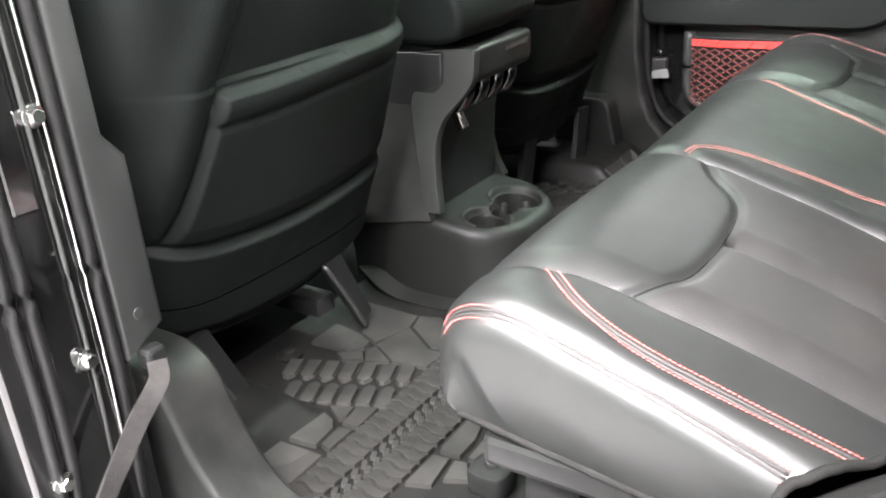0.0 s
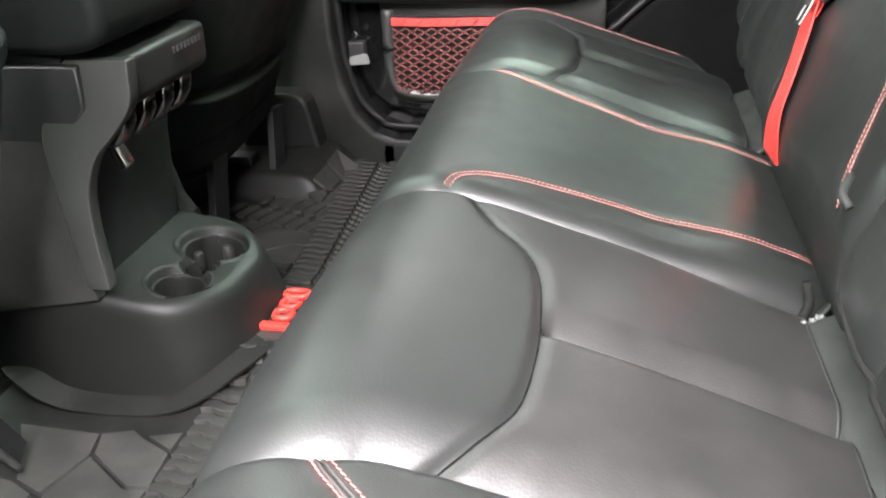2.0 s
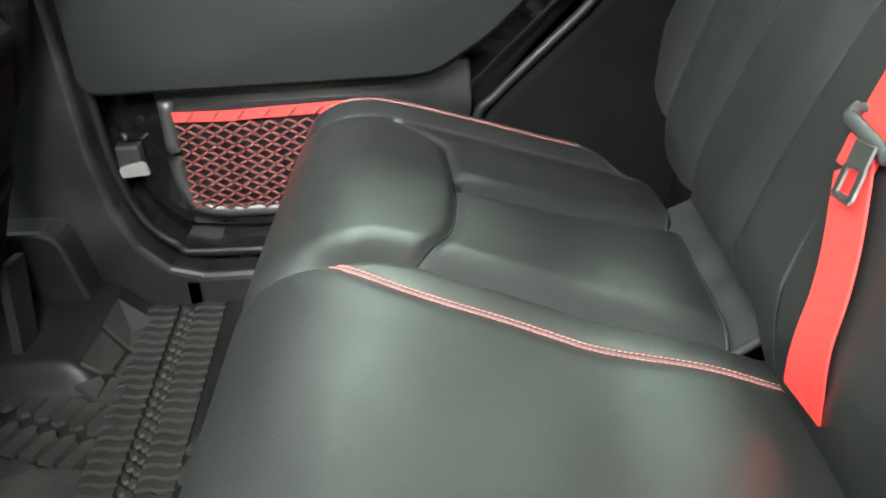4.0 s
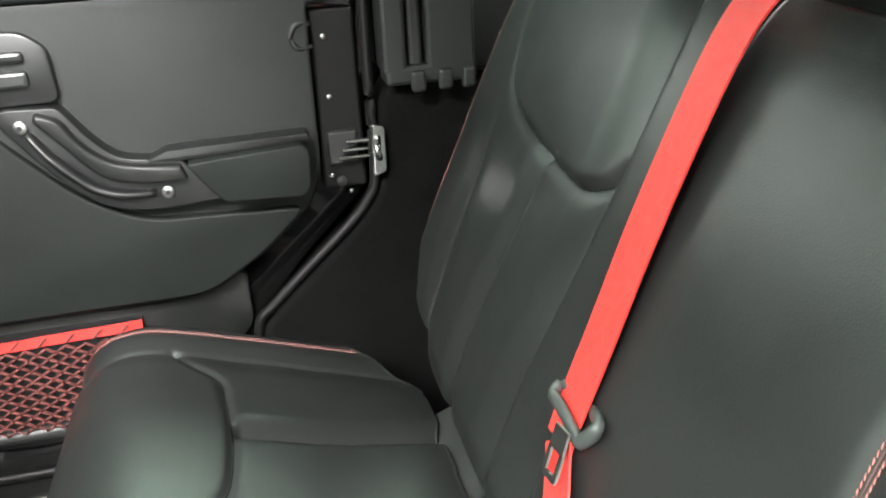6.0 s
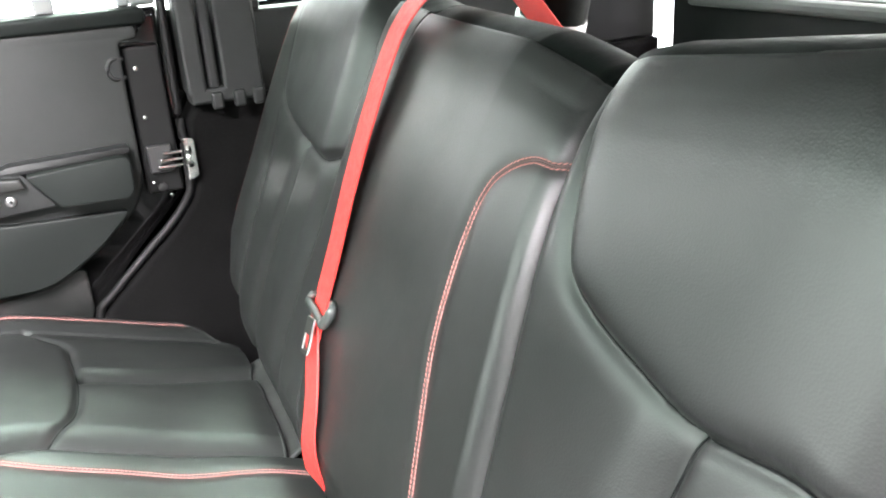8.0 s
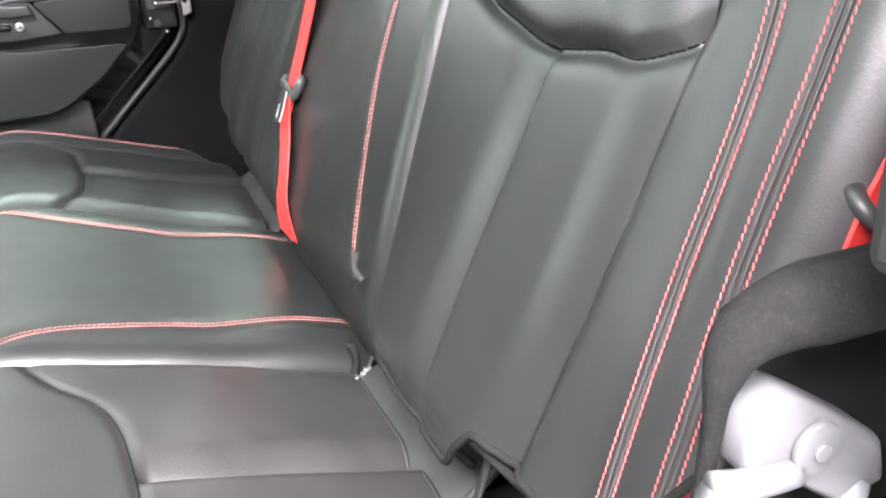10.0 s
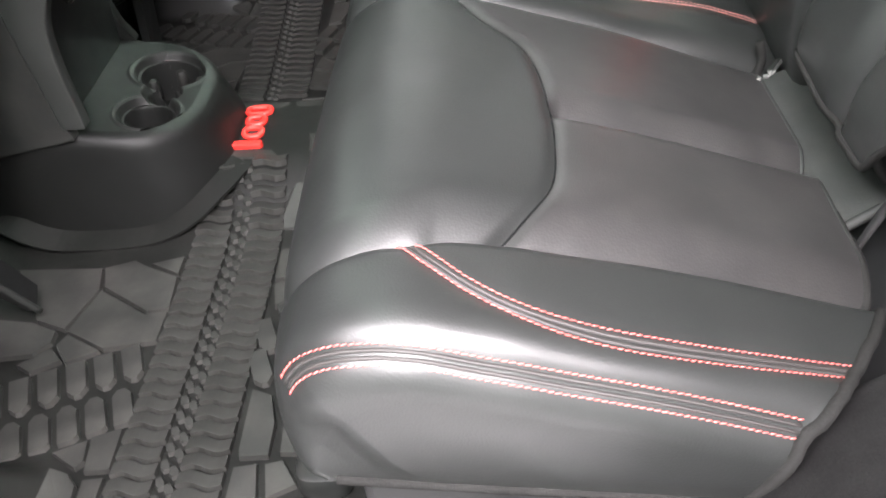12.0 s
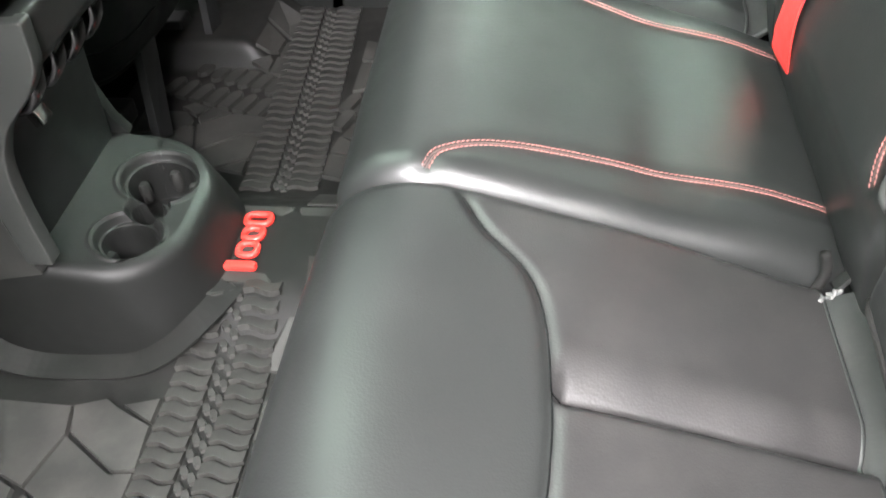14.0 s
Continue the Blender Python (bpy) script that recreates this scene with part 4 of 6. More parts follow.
def cushion(y0, y1, offset, owner, near):
    """One rear cushion. offset shifts the outer seat's seams across; the wide cushion has a middle seat beside it."""
    corner = [(0.0, 0.135), (0.02, 0.150), (0.052, 0.176), (0.117, 0.217), (0.14, 0.220), (0.42, 0.214), (0.445, 0.214), (0.465, 0.250), (0.48, 0.258)]
    if near:
        corner = corner[:5]

    def end(v):
        d = (v - y0) if near else (y1 - v)
        x = np.interp(d, [c[0] for c in corner], [c[1] for c in corner])
        return np.array([probe.s_of(q, 0, 0.12) for q in x])

    probe = Shell(CUSHION, y0, y1, 0.03, 0.03, lambda v: 0 * v, lambda v: 0 * v + 0.1, ((0, 0), (1, 0)), step=0.05)
    sh = Shell(CUSHION, y0, y1, 0.036 if near else 0.029, 0.018 if near else 0.030, lambda v: 0 * v, end,
               ((-0.146, 0.2045), (0.105, 0.166)))
    sh.tuck = 0.008 if near else 0.0
    top = 0.09

    def line(*pts, front=None):
        out = [(sh.s_of(x, 0, top), y) for x, y in pts]
        if front is not None:
            out = [(0.0, front), (0.06, front)] + out
        return spline(out, 0.006)

    o = offset
    if near:
        main = line((-0.12, 0.486), (-0.09, 0.490), (-0.042, 0.500), (0.08, 0.509), (0.222, 0.517), front=0.478)
    else:
        main = line((-0.12, 1.223), (-0.09, 1.230), (-0.042, 1.241), (0.06, 1.226), (0.222, 1.204), front=1.219)
    f = 0.0 if near else -0.007
    rear = line((-0.042, 0.501 + o), (-0.020 + f, 0.530 + o), (0.000 + f, 0.570 + o), (0.005 + f, 0.620 + o), (0.005 + f, 0.667 + o), (0.000 + f, 0.730 + o),
                (-0.014, 0.768 + o), (-0.044, 0.800 + o), (-0.062, 0.832 + o))
    mid = line((0.005 + f, 0.667 + o), (0.11, 0.671 + o), (0.222, 0.676 + o + (0.0 if near else 0.012)))
    S, V = sh.S, sh.V
    seat_y = np.interp(S, main[:, 0], main[:, 1])
    dm = seam_distance(S, V, main)
    d = np.where(V < seat_y, groove(dm, 0.007, 0.0060) + 0.005 * (1 - np.exp(-dm / 0.012)) * near * np.clip((S - 0.05) / 0.06, 0, 1), notch(dm, np.interp(S, [0.10, 0.20], [0.024, 0.050]), np.interp(S, [0.10, 0.20], [0.0065, 0.0235])))
    d += groove(seam_distance(S, V, rear), 0.007, 0.0028, 0.0045, 0.002)
    centre_y = np.interp(S, mid[:, 0], mid[:, 1])
    dc = seam_distance(S, V, mid)
    behind = np.clip((S - np.interp(V, rear[:, 1], rear[:, 0])) / 0.01, 0, 1)
    d += np.where(V > centre_y, notch(dc, 0.036, 0.0170), groove(dc, 0.008, 0.0150, 0.0045, 0.002)) * behind
    if near:
        inner = line((-0.096, 0.487), (-0.082, 0.470), (-0.057, 0.451), (-0.022, 0.437), (0.030, 0.431), (0.10, 0.435), (0.174, 0.445))
        outer = np.array([(0.090, 0.415), (0.112, 0.414), (0.135, 0.411), (0.160, 0.408), (0.20, 0.406), (0.30, 0.405), (float(end(np.array([0.404]))[0]) - 0.006, 0.404)])
        doubles = [inner, outer]
    else:
        middle_a = line((-0.096, 0.862), (-0.085, 0.880), (-0.055, 0.899), (-0.010, 0.911), (0.05, 0.917), (0.14, 0.921), (0.234, 0.923))
        middle_b = line((-0.100, 1.221), (-0.080, 1.210), (-0.040, 1.196), (0.02, 1.186), (0.10, 1.170), (0.234, 1.156))
        side = line((-0.05, 1.572), (0.06, 1.570), (0.19, 1.566), front=1.575)
        d += groove(seam_distance(S, V, side), 0.020, 0.006)
        outer = np.array([(0.10, 1.640), (0.13, 1.626), (0.2, 1.620), (float(end(np.array([1.620]))[0]) - 0.006, 1.622)])
        doubles = [middle_a, middle_b, outer]
    for q in doubles:
        d += groove(seam_distance(S, V, q), 0.010, 0.0022, 0.0018, 0.0008)
    d += 0.006 * np.exp(-((V - (y0 + y1) / 2) / (0.42 * (y1 - y0))) ** 2)
    if not near:
        along = np.clip((S - sh.s_of(0.08, 0, top)) / 0.12, 0, 1)
        d += 0.017 * along * along * (3 - 2 * along) * np.interp(V, [0.85, 0.90, 1.17, 1.22, 1.50, 1.60], [0.2, 1.0, 1.0, 0.55, 0.5, 0.2])
    sh.pad(d)
    back_s = np.interp(V, rear[:, 1], rear[:, 0])
    mid_y = np.interp(S, mid[:, 0], mid[:, 1])
    far_y = 9.0 if near else 1.571
    ids = np.where(V > seat_y, np.where(V > far_y, 4, np.where(S < back_s, 1, np.where(V < mid_y, 2, 3))), 0)
    ids = np.where(V < y0 + sh.r0 * (1 - math.pi / 2) + 0.004, 5, ids)
    ids = np.where(V > y1 - sh.r1 * (1 - math.pi / 2) - 0.004, 6, ids)
    centre, label = (LEATHER_WORN, "dusty creased centre panel") if near else (LEATHER, "creased centre panel")
    sh.panels(owner, ids, {0: ("cushion_bolster_panel", LEATHER, ""), 1: ("cushion_nose_panel", LEATHER, "smooth rounded front panel"),
                           2: ("cushion_centre_panel", centre, label), 3: ("cushion_centre_panel", centre, label),
                           4: ("cushion_bolster_panel", LEATHER, ""), 5: ("cushion_side", LEATHER, ""), 6: ("cushion_side", LEATHER, "")})
    for q in doubles:
        double_seam(sh, q, owner, 0.0052 if near else 0.0034, None if near else THREAD_PALE, 0.00047 if near else (0.00050 if q is not outer else 0.00034))
    for q in (main, rear, mid):
        seam_shade(sh, q, owner)
    row = sh.P[-1]
    if near:
        m = int(0.52 * len(row))
        v, f = tube(row[:m:2], 0.0044, n=8, step=0.008, taper=(1.0, 1.0, 0.9, 0.25))
        raw("bound_edge", v, f, CARPET_TRIM, owner, "grey carpet-bound rear edge")
        v, f = tube(sh.P[2:-2:3, 0], 0.0040, n=8, step=0.01)
        raw("bound_edge", v, f, CARPET_TRIM, owner, "grey carpet-bound lower edge")
    v, f = tube(row[::2] - (0.001, 0, 0.001), 0.0022, n=6, step=0.008)
    raw("rear_piping", v, f, LEATHER, owner, "rolled rear edge")
    part("cushion_pan", boxed(-0.135, 0.10, y0 + 0.02, y1 - 0.02, 0.135, 0.170, 0.008), STEEL_BLACK, owner, "black steel pan under the cushion")
    return sh


near_seat = thing("rear_seat", (0.15, 0.62, -0.012), "narrow black leather rear seat with pairs of red stitching, dusty", "car seat", "rear seats")
far_seat = thing("rear_seat", (0.15, 1.25, -0.012), "wide green-black leather rear bench seat with red stitching", "car seat", "rear seats")
cushion(0.400, 0.846, 0.0, near_seat, True)
cushion(0.852, 1.652, 0.743, far_seat, False)

BACK = [(x - 0.006, z) for x, z in ((0.300, 0.182), (0.268, 0.186), (0.246, 0.202), (0.236, 0.230), (0.230, 0.268), (0.230, 0.290), (0.236, 0.318), (0.272, 0.400), (0.316, 0.500), (0.358, 0.600),
        (0.386, 0.665), (0.402, 0.700), (0.420, 0.728), (0.446, 0.744), (0.478, 0.744), (0.502, 0.728), (0.512, 0.690), (0.505, 0.560), (0.470, 0.330))]


def backrest(y0, y1, offset, owner, near):
    profile = BACK if near else [(x + 0.008 * max(0.0, min(1.0, (0.40 - z) / 0.12)) * (x < 0.29), z) for x, z in BACK]
    probe = Shell(profile, y0, y1, 0.02, 0.02, lambda v: 0 * v, lambda v: 0 * v + 0.1, ((0, 0), (1, 0)), step=0.05)
    full = probe.s[-1]
    if near:
        cut = [(0.0, 0.455), (0.027, 0.413), (0.051, 0.362), (0.066, 0.338), (0.082, 0.327), (0.115, 0.325), (0.205, 0.318), (0.228, 0.294), (0.245, 0.268), (0.30, 0.266), (0.50, 0.266)]
    else:
        cut = [(0.0, 0.40), (0.02, 0.372), (0.07, 0.318), (0.14, 0.290), (0.17, 0.266), (0.45, 0.262), (0.47, 0.215), (0.50, 0.195), (0.9, 0.190)]

    def z_to_s(z):
        return probe.s_of(z, 1, 0.05, float(probe.s[np.argmax(probe.pr[:, 1])]))

    def begin(v):
        dd = (v - y0) if near else (y1 - v)
        z = np.interp(dd, [c[0] for c in cut], [c[1] for c in cut])
        return np.array([z_to_s(q) if q > 0.20 else 0.0 for q in z])

    sh = Shell(profile, y0, y1, 0.085 if near else 0.028, 0.012 if near else 0.026, begin, lambda v: 0 * v + full, ((0.42, 0.40), (0.45, 0.66)))

    sh.drop = lambda v: np.interp(v, [0.37, 0.45, 0.60, 0.74, 0.80, 0.94, 1.2, 1.3, 1.66], [0.030, 0.014, 0.008, 0.030, 0.048, 0.030, 0.022, 0.008, 0.020])

    sh.lean = 0.070

    def unlean(y, z):
        v = y
        for _ in range(12):
            v = y - float(split_lean(v, z, sh.lean))
        return v

    def line(*pts):
        return spline([(z_to_s(z), unlean(y, z)) for z, y in pts], 0.006)

    o = offset
    rt = 0.0 if near else 0.004
    up = 0.018 if near else 0.006
    main = line((0.735, 0.505 + o + rt), (0.68, 0.497 + o + rt), (0.58, 0.500 + o), (0.44, 0.506 + o + rt), (0.30, 0.514 + o + rt))
    patch = line((0.738, 0.836 + o), (0.69, 0.822 + o), (0.64, 0.803 + o), (0.596, 0.780 + o), (0.577, 0.745 + o), (0.564, 0.690 + o), (0.555, 0.632 + o),
                 (0.545 + up, 0.572 + o), (0.545 + up, 0.540 + o), (0.555 + up, 0.514 + o), (0.568 + 0.7 * up, 0.504 + o), (0.582 + 0.4 * up, 0.497 + o))
    mid = line((0.555, 0.632 + o), (0.44, 0.643 + o), (0.34, 0.650 + o), (0.275, 0.652 + o))
    S, V = sh.S, sh.V
    front = S < z_to_s(0.74)
    low_edge = patch[3 * len(patch) // 10:]
    order = np.argsort(low_edge[:, 1])
    edge_s = np.interp(V, low_edge[order, 1], low_edge[order, 0])
    main_y = np.interp(S, main[::-1, 0], main[::-1, 1])
    left = patch[:4 * len(patch) // 10]
    inside = (S > edge_s) & (V > main_y) & (V < np.interp(S, left[::-1, 0], left[::-1, 1]))
    dp = seam_distance(S, V, patch)
    dm = seam_distance(S, V, main)
    d = np.where(V < main_y, groove(dm, 0.010, 0.0094), notch(dm, 0.044, 0.0122, 1.7))
    d += np.where(inside, 0.008 * (1 - np.exp(-np.minimum(dp, 0.4 * dm) / 0.008)) + groove(dp, 0.006, 0.002, 0.006, 0.0036), groove(dp, 0.012, 0.0030, 0.006, 0.003))
    centre_y = np.interp(S, mid[::-1, 0], mid[::-1, 1])
    dc = seam_distance(S, V, mid)
    d += np.where(V > centre_y, notch(dc, 0.038, 0.0100, 1.7), groove(dc, 0.007, 0.0088, 0.0045, 0.002)) * np.where(inside, 0.0, 1.0)
    if near:
        inner = line((0.690, 0.497), (0.674, 0.484), (0.648, 0.462), (0.60, 0.449), (0.55, 0.443), (0.473, 0.440), (0.40, 0.434), (0.342, 0.427))
        outer = line((0.735, 0.426), (0.67, 0.419), (0.58, 0.413), (0.49, 0.410), (0.40, 0.402), (0.368, 0.399))
        doubles = [inner, outer]
        far_y = 9.0
    else:
        middle = line((0.664, 0.846), (0.660, 0.876), (0.640, 0.902), (0.615, 0.917), (0.57, 0.922), (0.53, 0.922), (0.48, 0.916), (0.42, 0.894), (0.37, 0.877), (0.33, 0.862), (0.31, 0.845))
        side = line((0.577, 1.545), (0.50, 1.548), (0.40, 1.545), (0.30, 1.538))
        edge = line((0.735, 1.628), (0.69, 1.641), (0.60, 1.648), (0.45, 1.648), (0.40, 1.646))
        d += groove(seam_distance(S, V, side), 0.022, 0.006) * np.clip((0.575 - np.interp(S, sh.s, sh.pr[:, 1])) / 0.10, 0, 1)
        doubles = [middle]
        stitches(sh_ready(sh, d), edge, 0.0, owner, "single row of pale red stitches", r=0.00045, mat=THREAD_PALE)
        far_y = 1.545
    for q in doubles:
        d += groove(seam_distance(S, V, q), 0.010, 0.0022, 0.0018, 0.0008)
    d += np.where(front, 0.005 * np.sin(np.pi * np.clip((V - y0) / (y1 - y0), 0, 1)), 0)
    height = np.interp(S, sh.s, sh.pr[:, 1])
    reach = np.clip((V - 0.63) / 0.15, 0, 1) if near else np.clip((1.10 - V) / 0.16, 0, 1)
    d += np.where(front, 0.003 * reach ** 2 * (3 - 2 * reach) * np.clip((height - 0.34) / 0.26, 0, 1), 0)
    sh.pad(d)
    mid_y = np.interp(S, mid[::-1, 0], mid[::-1, 1])
    ids = np.where(V > main_y, np.where(inside, 1, np.where(V < mid_y, 2, np.where(V > far_y, 4, 3))), 0)
    ids = np.where(~front, 5, ids)
    sh.panels(owner, ids, {0: ("back_bolster_panel", LEATHER, ""), 1: ("back_shoulder_panel", LEATHER, "padded upper panel"),
                           2: ("back_centre_panel", LEATHER, "creased centre panel"), 3: ("back_centre_panel", LEATHER, "creased centre panel"),
                           4: ("back_bolster_panel", LEATHER, ""), 5: ("back_shell", SEAT_BACK, "plain rear of the backrest")})
    for q in doubles:
        double_seam(sh, q, owner, 0.0052 if near else 0.0034, None if near else THREAD_PALE, 0.00047 if near else 0.00050)
    for q in (main, patch, mid):
        seam_shade(sh, q, owner)
    if near:
        v, f = tube(sh.P[0][::2], 0.0032, n=8, step=0.01)
        raw("bound_edge", v, f, CARPET_TRIM, owner, "grey carpet-bound lower edge")
        v, f = tube(sh.P[2:: 4, 0], 0.0032, n=8, step=0.012)
        raw("bound_edge", v, f, CARPET_TRIM, owner, "grey carpet-bound side edge")
    part("back_frame", prismed([(0.30, 0.33), (0.42, 0.62), (0.47, 0.62), (0.40, 0.33)], "y", y0 + 0.05, y1 - 0.05, 0.006), STEEL_BLACK, owner, "black steel frame inside the backrest")
    return sh


def sh_ready(sh, d):
    sh.pad(d)
    return sh


backrest(0.352, 0.777, 0.0, near_seat, True)
far_back = backrest(0.785, 1.662, 0.755, far_seat, False)

# ---- between cushions and backrests ----
def flap(owner, y0, y1, x_in=0.214, drop=0.0):
    """A soft grey strip closing the gap behind a cushion."""
    m = max(6, int((y1 - y0) / 0.006))
    prof = spline([(x_in, 0.194), (0.222, 0.206), (0.240, 0.214), (0.262, 0.226), (0.285, 0.245)], 0.006)
    ys = np.linspace(y0, y1, m)
    p = np.zeros((len(prof), m, 3))
    for j, y in enumerate(ys):
        bow = 0.003 * math.sin((y - y0) * 40) + 0.003 * math.sin((y - y0) * 90 + 1)
        p[:, j] = np.stack([prof[:, 0], np.full(len(prof), y), prof[:, 1] + bow * np.linspace(0, 1, len(prof)) + drop], 1)
    flat = np.concatenate([p.reshape(-1, 3), p.reshape(-1, 3) - (0, 0, 0.004)])
    f = grid_faces(len(prof), m)
    strip_ob = raw("gap_flap", flat, np.concatenate([f, f[:, ::-1] + len(prof) * m]), FLAP, owner, "pale grey vinyl flap behind the cushion")
    k = len(prof) // 2
    bar("fold", [p[0, 0] + (0, -0.003, 0.001), p[k, 0] + (0, -0.004, 0.004), p[-1, 0] + (0, -0.003, 0.002)], 0.004, FLAP, strip_ob, "folded end of the flap", n=8, step=0.005)


flap(near_seat, 0.612, 0.828)
flap(far_seat, 1.230, 1.492, x_in=0.206)

knot = thing("plastic_tie", (0.228, 0.838, 0.2), "small frayed white plastic tie in the seat gap", "tie")
random.seed(4)
for k in range(5):
    a = (0.220 + random.uniform(-0.004, 0.004), 0.832 + random.uniform(-0.004, 0.004), 0.204 + random.uniform(-0.002, 0.004))
    b = (a[0] + random.uniform(-0.006, 0.014), a[1] + random.uniform(-0.008, 0.008), a[2] + random.uniform(0.002, 0.010))
    bar("loop", [a, tuple((p + q) / 2 + random.uniform(-0.003, 0.003) for p, q in zip(a, b)), b], 0.0019, KNOT, knot, n=6, step=0.003)
release = thing("release_strap", (0.25, 0.85, 0.18), "grey folded strap between the seats", "strap")
bar("webbing", [(0.222, 0.855, 0.232), (0.226, 0.852, 0.212), (0.220, 0.848, 0.192), (0.226, 0.846, 0.168)], 0.0045, CARPET_TRIM, release, n=8, step=0.005)
bar("webbing", [(0.230, 0.816, 0.348), (0.222, 0.801, 0.339), (0.226, 0.790, 0.332)], 0.0036, FLAP, release, n=8, step=0.005)
ribbon("tape", [(0.232, 0.842, 0.206), (0.246, 0.848, 0.222), (0.262, 0.856, 0.240), (0.285, 0.862, 0.262)], (0.3, 0.9, -0.2), 0.020, 0.003, FLAP, release)

part("hinge_plate", prismed(rounded([(0.185, 0.425), (0.205, 0.645), (0.34, 0.645), (0.34, 0.425)], 0.01), "z", 0.168, 0.184, 0.003), PLASTIC_DARK, near_seat, "dark moulded hinge plate", smooth=True)
part("hinge_box", boxed(0.268, 0.32, 0.458, 0.520, 0.178, 0.232, 0.006), PLASTIC_DARK, near_seat, "black hinge housing")
part("hinge_slot", boxed(0.262, 0.270, 0.468, 0.508, 0.182, 0.214, 0.002), STEEL_BLACK, near_seat)
bar("release_lever", [(0.228, 0.596, 0.176), (0.236, 0.592, 0.215), (0.248, 0.588, 0.262), (0.258, 0.586, 0.296)], 0.007, STEEL_BLACK, near_seat, "black seat release lever", n=8, flat=0.4)
bar("hinge_arm", [(0.244, 0.520, 0.180), (0.262, 0.500, 0.196), (0.286, 0.476, 0.232)], 0.004, STEEL_BLACK, near_seat, n=8)
part("hinge_bolt", disc(bmesh.new(), (0.254, 0.452, 0.178), (0, 0, 1), 0.007, 0.006, 6, 0.001), CHROME, near_seat, "bright bolt")
bar("plate_edge", [(0.206, 0.430, 0.180), (0.250, 0.428, 0.181), (0.32, 0.428, 0.181)], 0.004, PLASTIC, near_seat, n=6)
bar("edge_flap", [(0.244, 0.606, 0.250), (0.228, 0.602, 0.276), (0.225, 0.592, 0.300), (0.231, 0.560, 0.304), (0.236, 0.500, 0.310), (0.240, 0.448, 0.320)], 0.0036, CARPET_TRIM, near_seat, "turned carpet edge", n=8, step=0.006)
part("latch_ring", prismed(rounded([(-0.222, 0.514), (-0.222, 0.562), (-0.172, 0.562), (-0.172, 0.514)], 0.018), "z", 0.0, 0.03, 0.006), PLASTIC, near_seat, "round latch on the floor", smooth=True)
part("latch_block", boxed(-0.140, -0.075, 0.505, 0.560, -0.012, 0.180, 0.008), STEEL_BLACK, near_seat)
part("latch_bolt", disc(bmesh.new(), (-0.197, 0.538, 0.03), (0, 0, 1), 0.008, 0.006, 6, 0.001), STEEL_BLACK, near_seat)
for owner, y in ((near_seat, 0.70), (far_seat, 1.0), (far_seat, 1.45)):
    part("seat_leg", boxed(-0.06, 0.06, y - 0.02, y + 0.02, -0.012, 0.160, 0.006), STEEL_BLACK, owner, "black steel leg")

# ---- the far belt over the wide backrest ----
belt = thing("seat_belt", (0.235, 1.19, 0.25), "bright red shoulder belt with a grey sliding tongue", "seat belt", "rear seat belts")
upper_run = [(0.264, 1.160, 0.398), (0.274, 1.162, 0.425), (0.296, 1.164, 0.480), (0.328, 1.165, 0.566), (0.364, 1.167, 0.650), (0.388, 1.168, 0.698), (0.404, 1.166, 0.722), (0.424, 1.170, 0.737), (0.456, 1.166, 0.743), (0.50, 1.16, 0.734)]
ribbon("shoulder_webbing", [(x - 0.007, y, z) for x, y, z in upper_run], (0.08, 1, 0.0), 0.048, 0.0018, WEBBING, belt, step=0.008)
lap_line = [(far_back.s_of(z, 1, 0.05, far_back.s_of(0.70, 1, 0.0, 0.9)), y - float(split_lean(y, z, 0.070))) for z, y in ((0.256, 1.104), (0.270, 1.102), (0.290, 1.100), (0.310, 1.102), (0.335, 1.108), (0.362, 1.122), (0.402, 1.150))]
lap_on = far_back.on(lap_line, 0.0)
lap_run = lap_on[0] + lap_on[1] * np.array((0.005, 0.005, 0.006, 0.006, 0.007, 0.008, 0.010))[:, None] * np.sign(-lap_on[1][:, :1])
ribbon("lap_webbing", [tuple(p) for p in lap_run], (-0.1, 1, -0.5), 0.043, 0.0018, WEBBING, belt, step=0.006)
# sliding tongue: a slotted grip that the webbing runs through, with a steel blade
GRIP = [(0.270, 1.188, 0.432), (0.262, 1.185, 0.426), (0.261, 1.171, 0.426), (0.259, 1.133, 0.424), (0.259, 1.123, 0.424), (0.268, 1.114, 0.441), (0.275, 1.135, 0.438)]
bar("tongue_grip", GRIP, 0.0046, TONGUE, belt, "grey plastic tongue grip", n=12, step=0.003, flat=1.3)
bar("tongue_return", [GRIP[-1], tuple((a + b) / 2 + d for a, b, d in zip(GRIP[-1], GRIP[0], (0.008, 0.0, -0.004))), GRIP[0]], 0.0035, TONGUE, belt, n=8, step=0.006)
root, down, side = Vector((0.249, 1.137, 0.424)), Vector((-0.442, -0.353, -0.825)), Vector((-0.052, 0.990, -0.130))
for a0, a1, b0, b1 in ((-0.004, 0.0129, -0.0110, 0.0110), (0.0122, 0.0316, -0.0120, -0.0070), (0.0122, 0.0316, 0.0070, 0.0120), (0.0299, 0.0340, -0.0105, 0.0105)):
    quad = [root + down * a + side * b for a, b in ((a0, b0), (a0, b1), (a1, b1), (a1, b0))]
    back = [q + Vector((0.0022, 0, 0)) for q in quad]
    raw("tongue_blade", quad + back, [(0, 1, 2, 3), (7, 6, 5, 4), (0, 4, 5, 1), (1, 5, 6, 2), (2, 6, 7, 3), (3, 7, 4, 0)], BLADE, belt, "slotted steel blade", smooth=False)
rear_belt = thing("seat_belt", (0.72, 1.45, 0.6), "dark red belt hanging behind the seats", "seat belt", "rear seat belts")
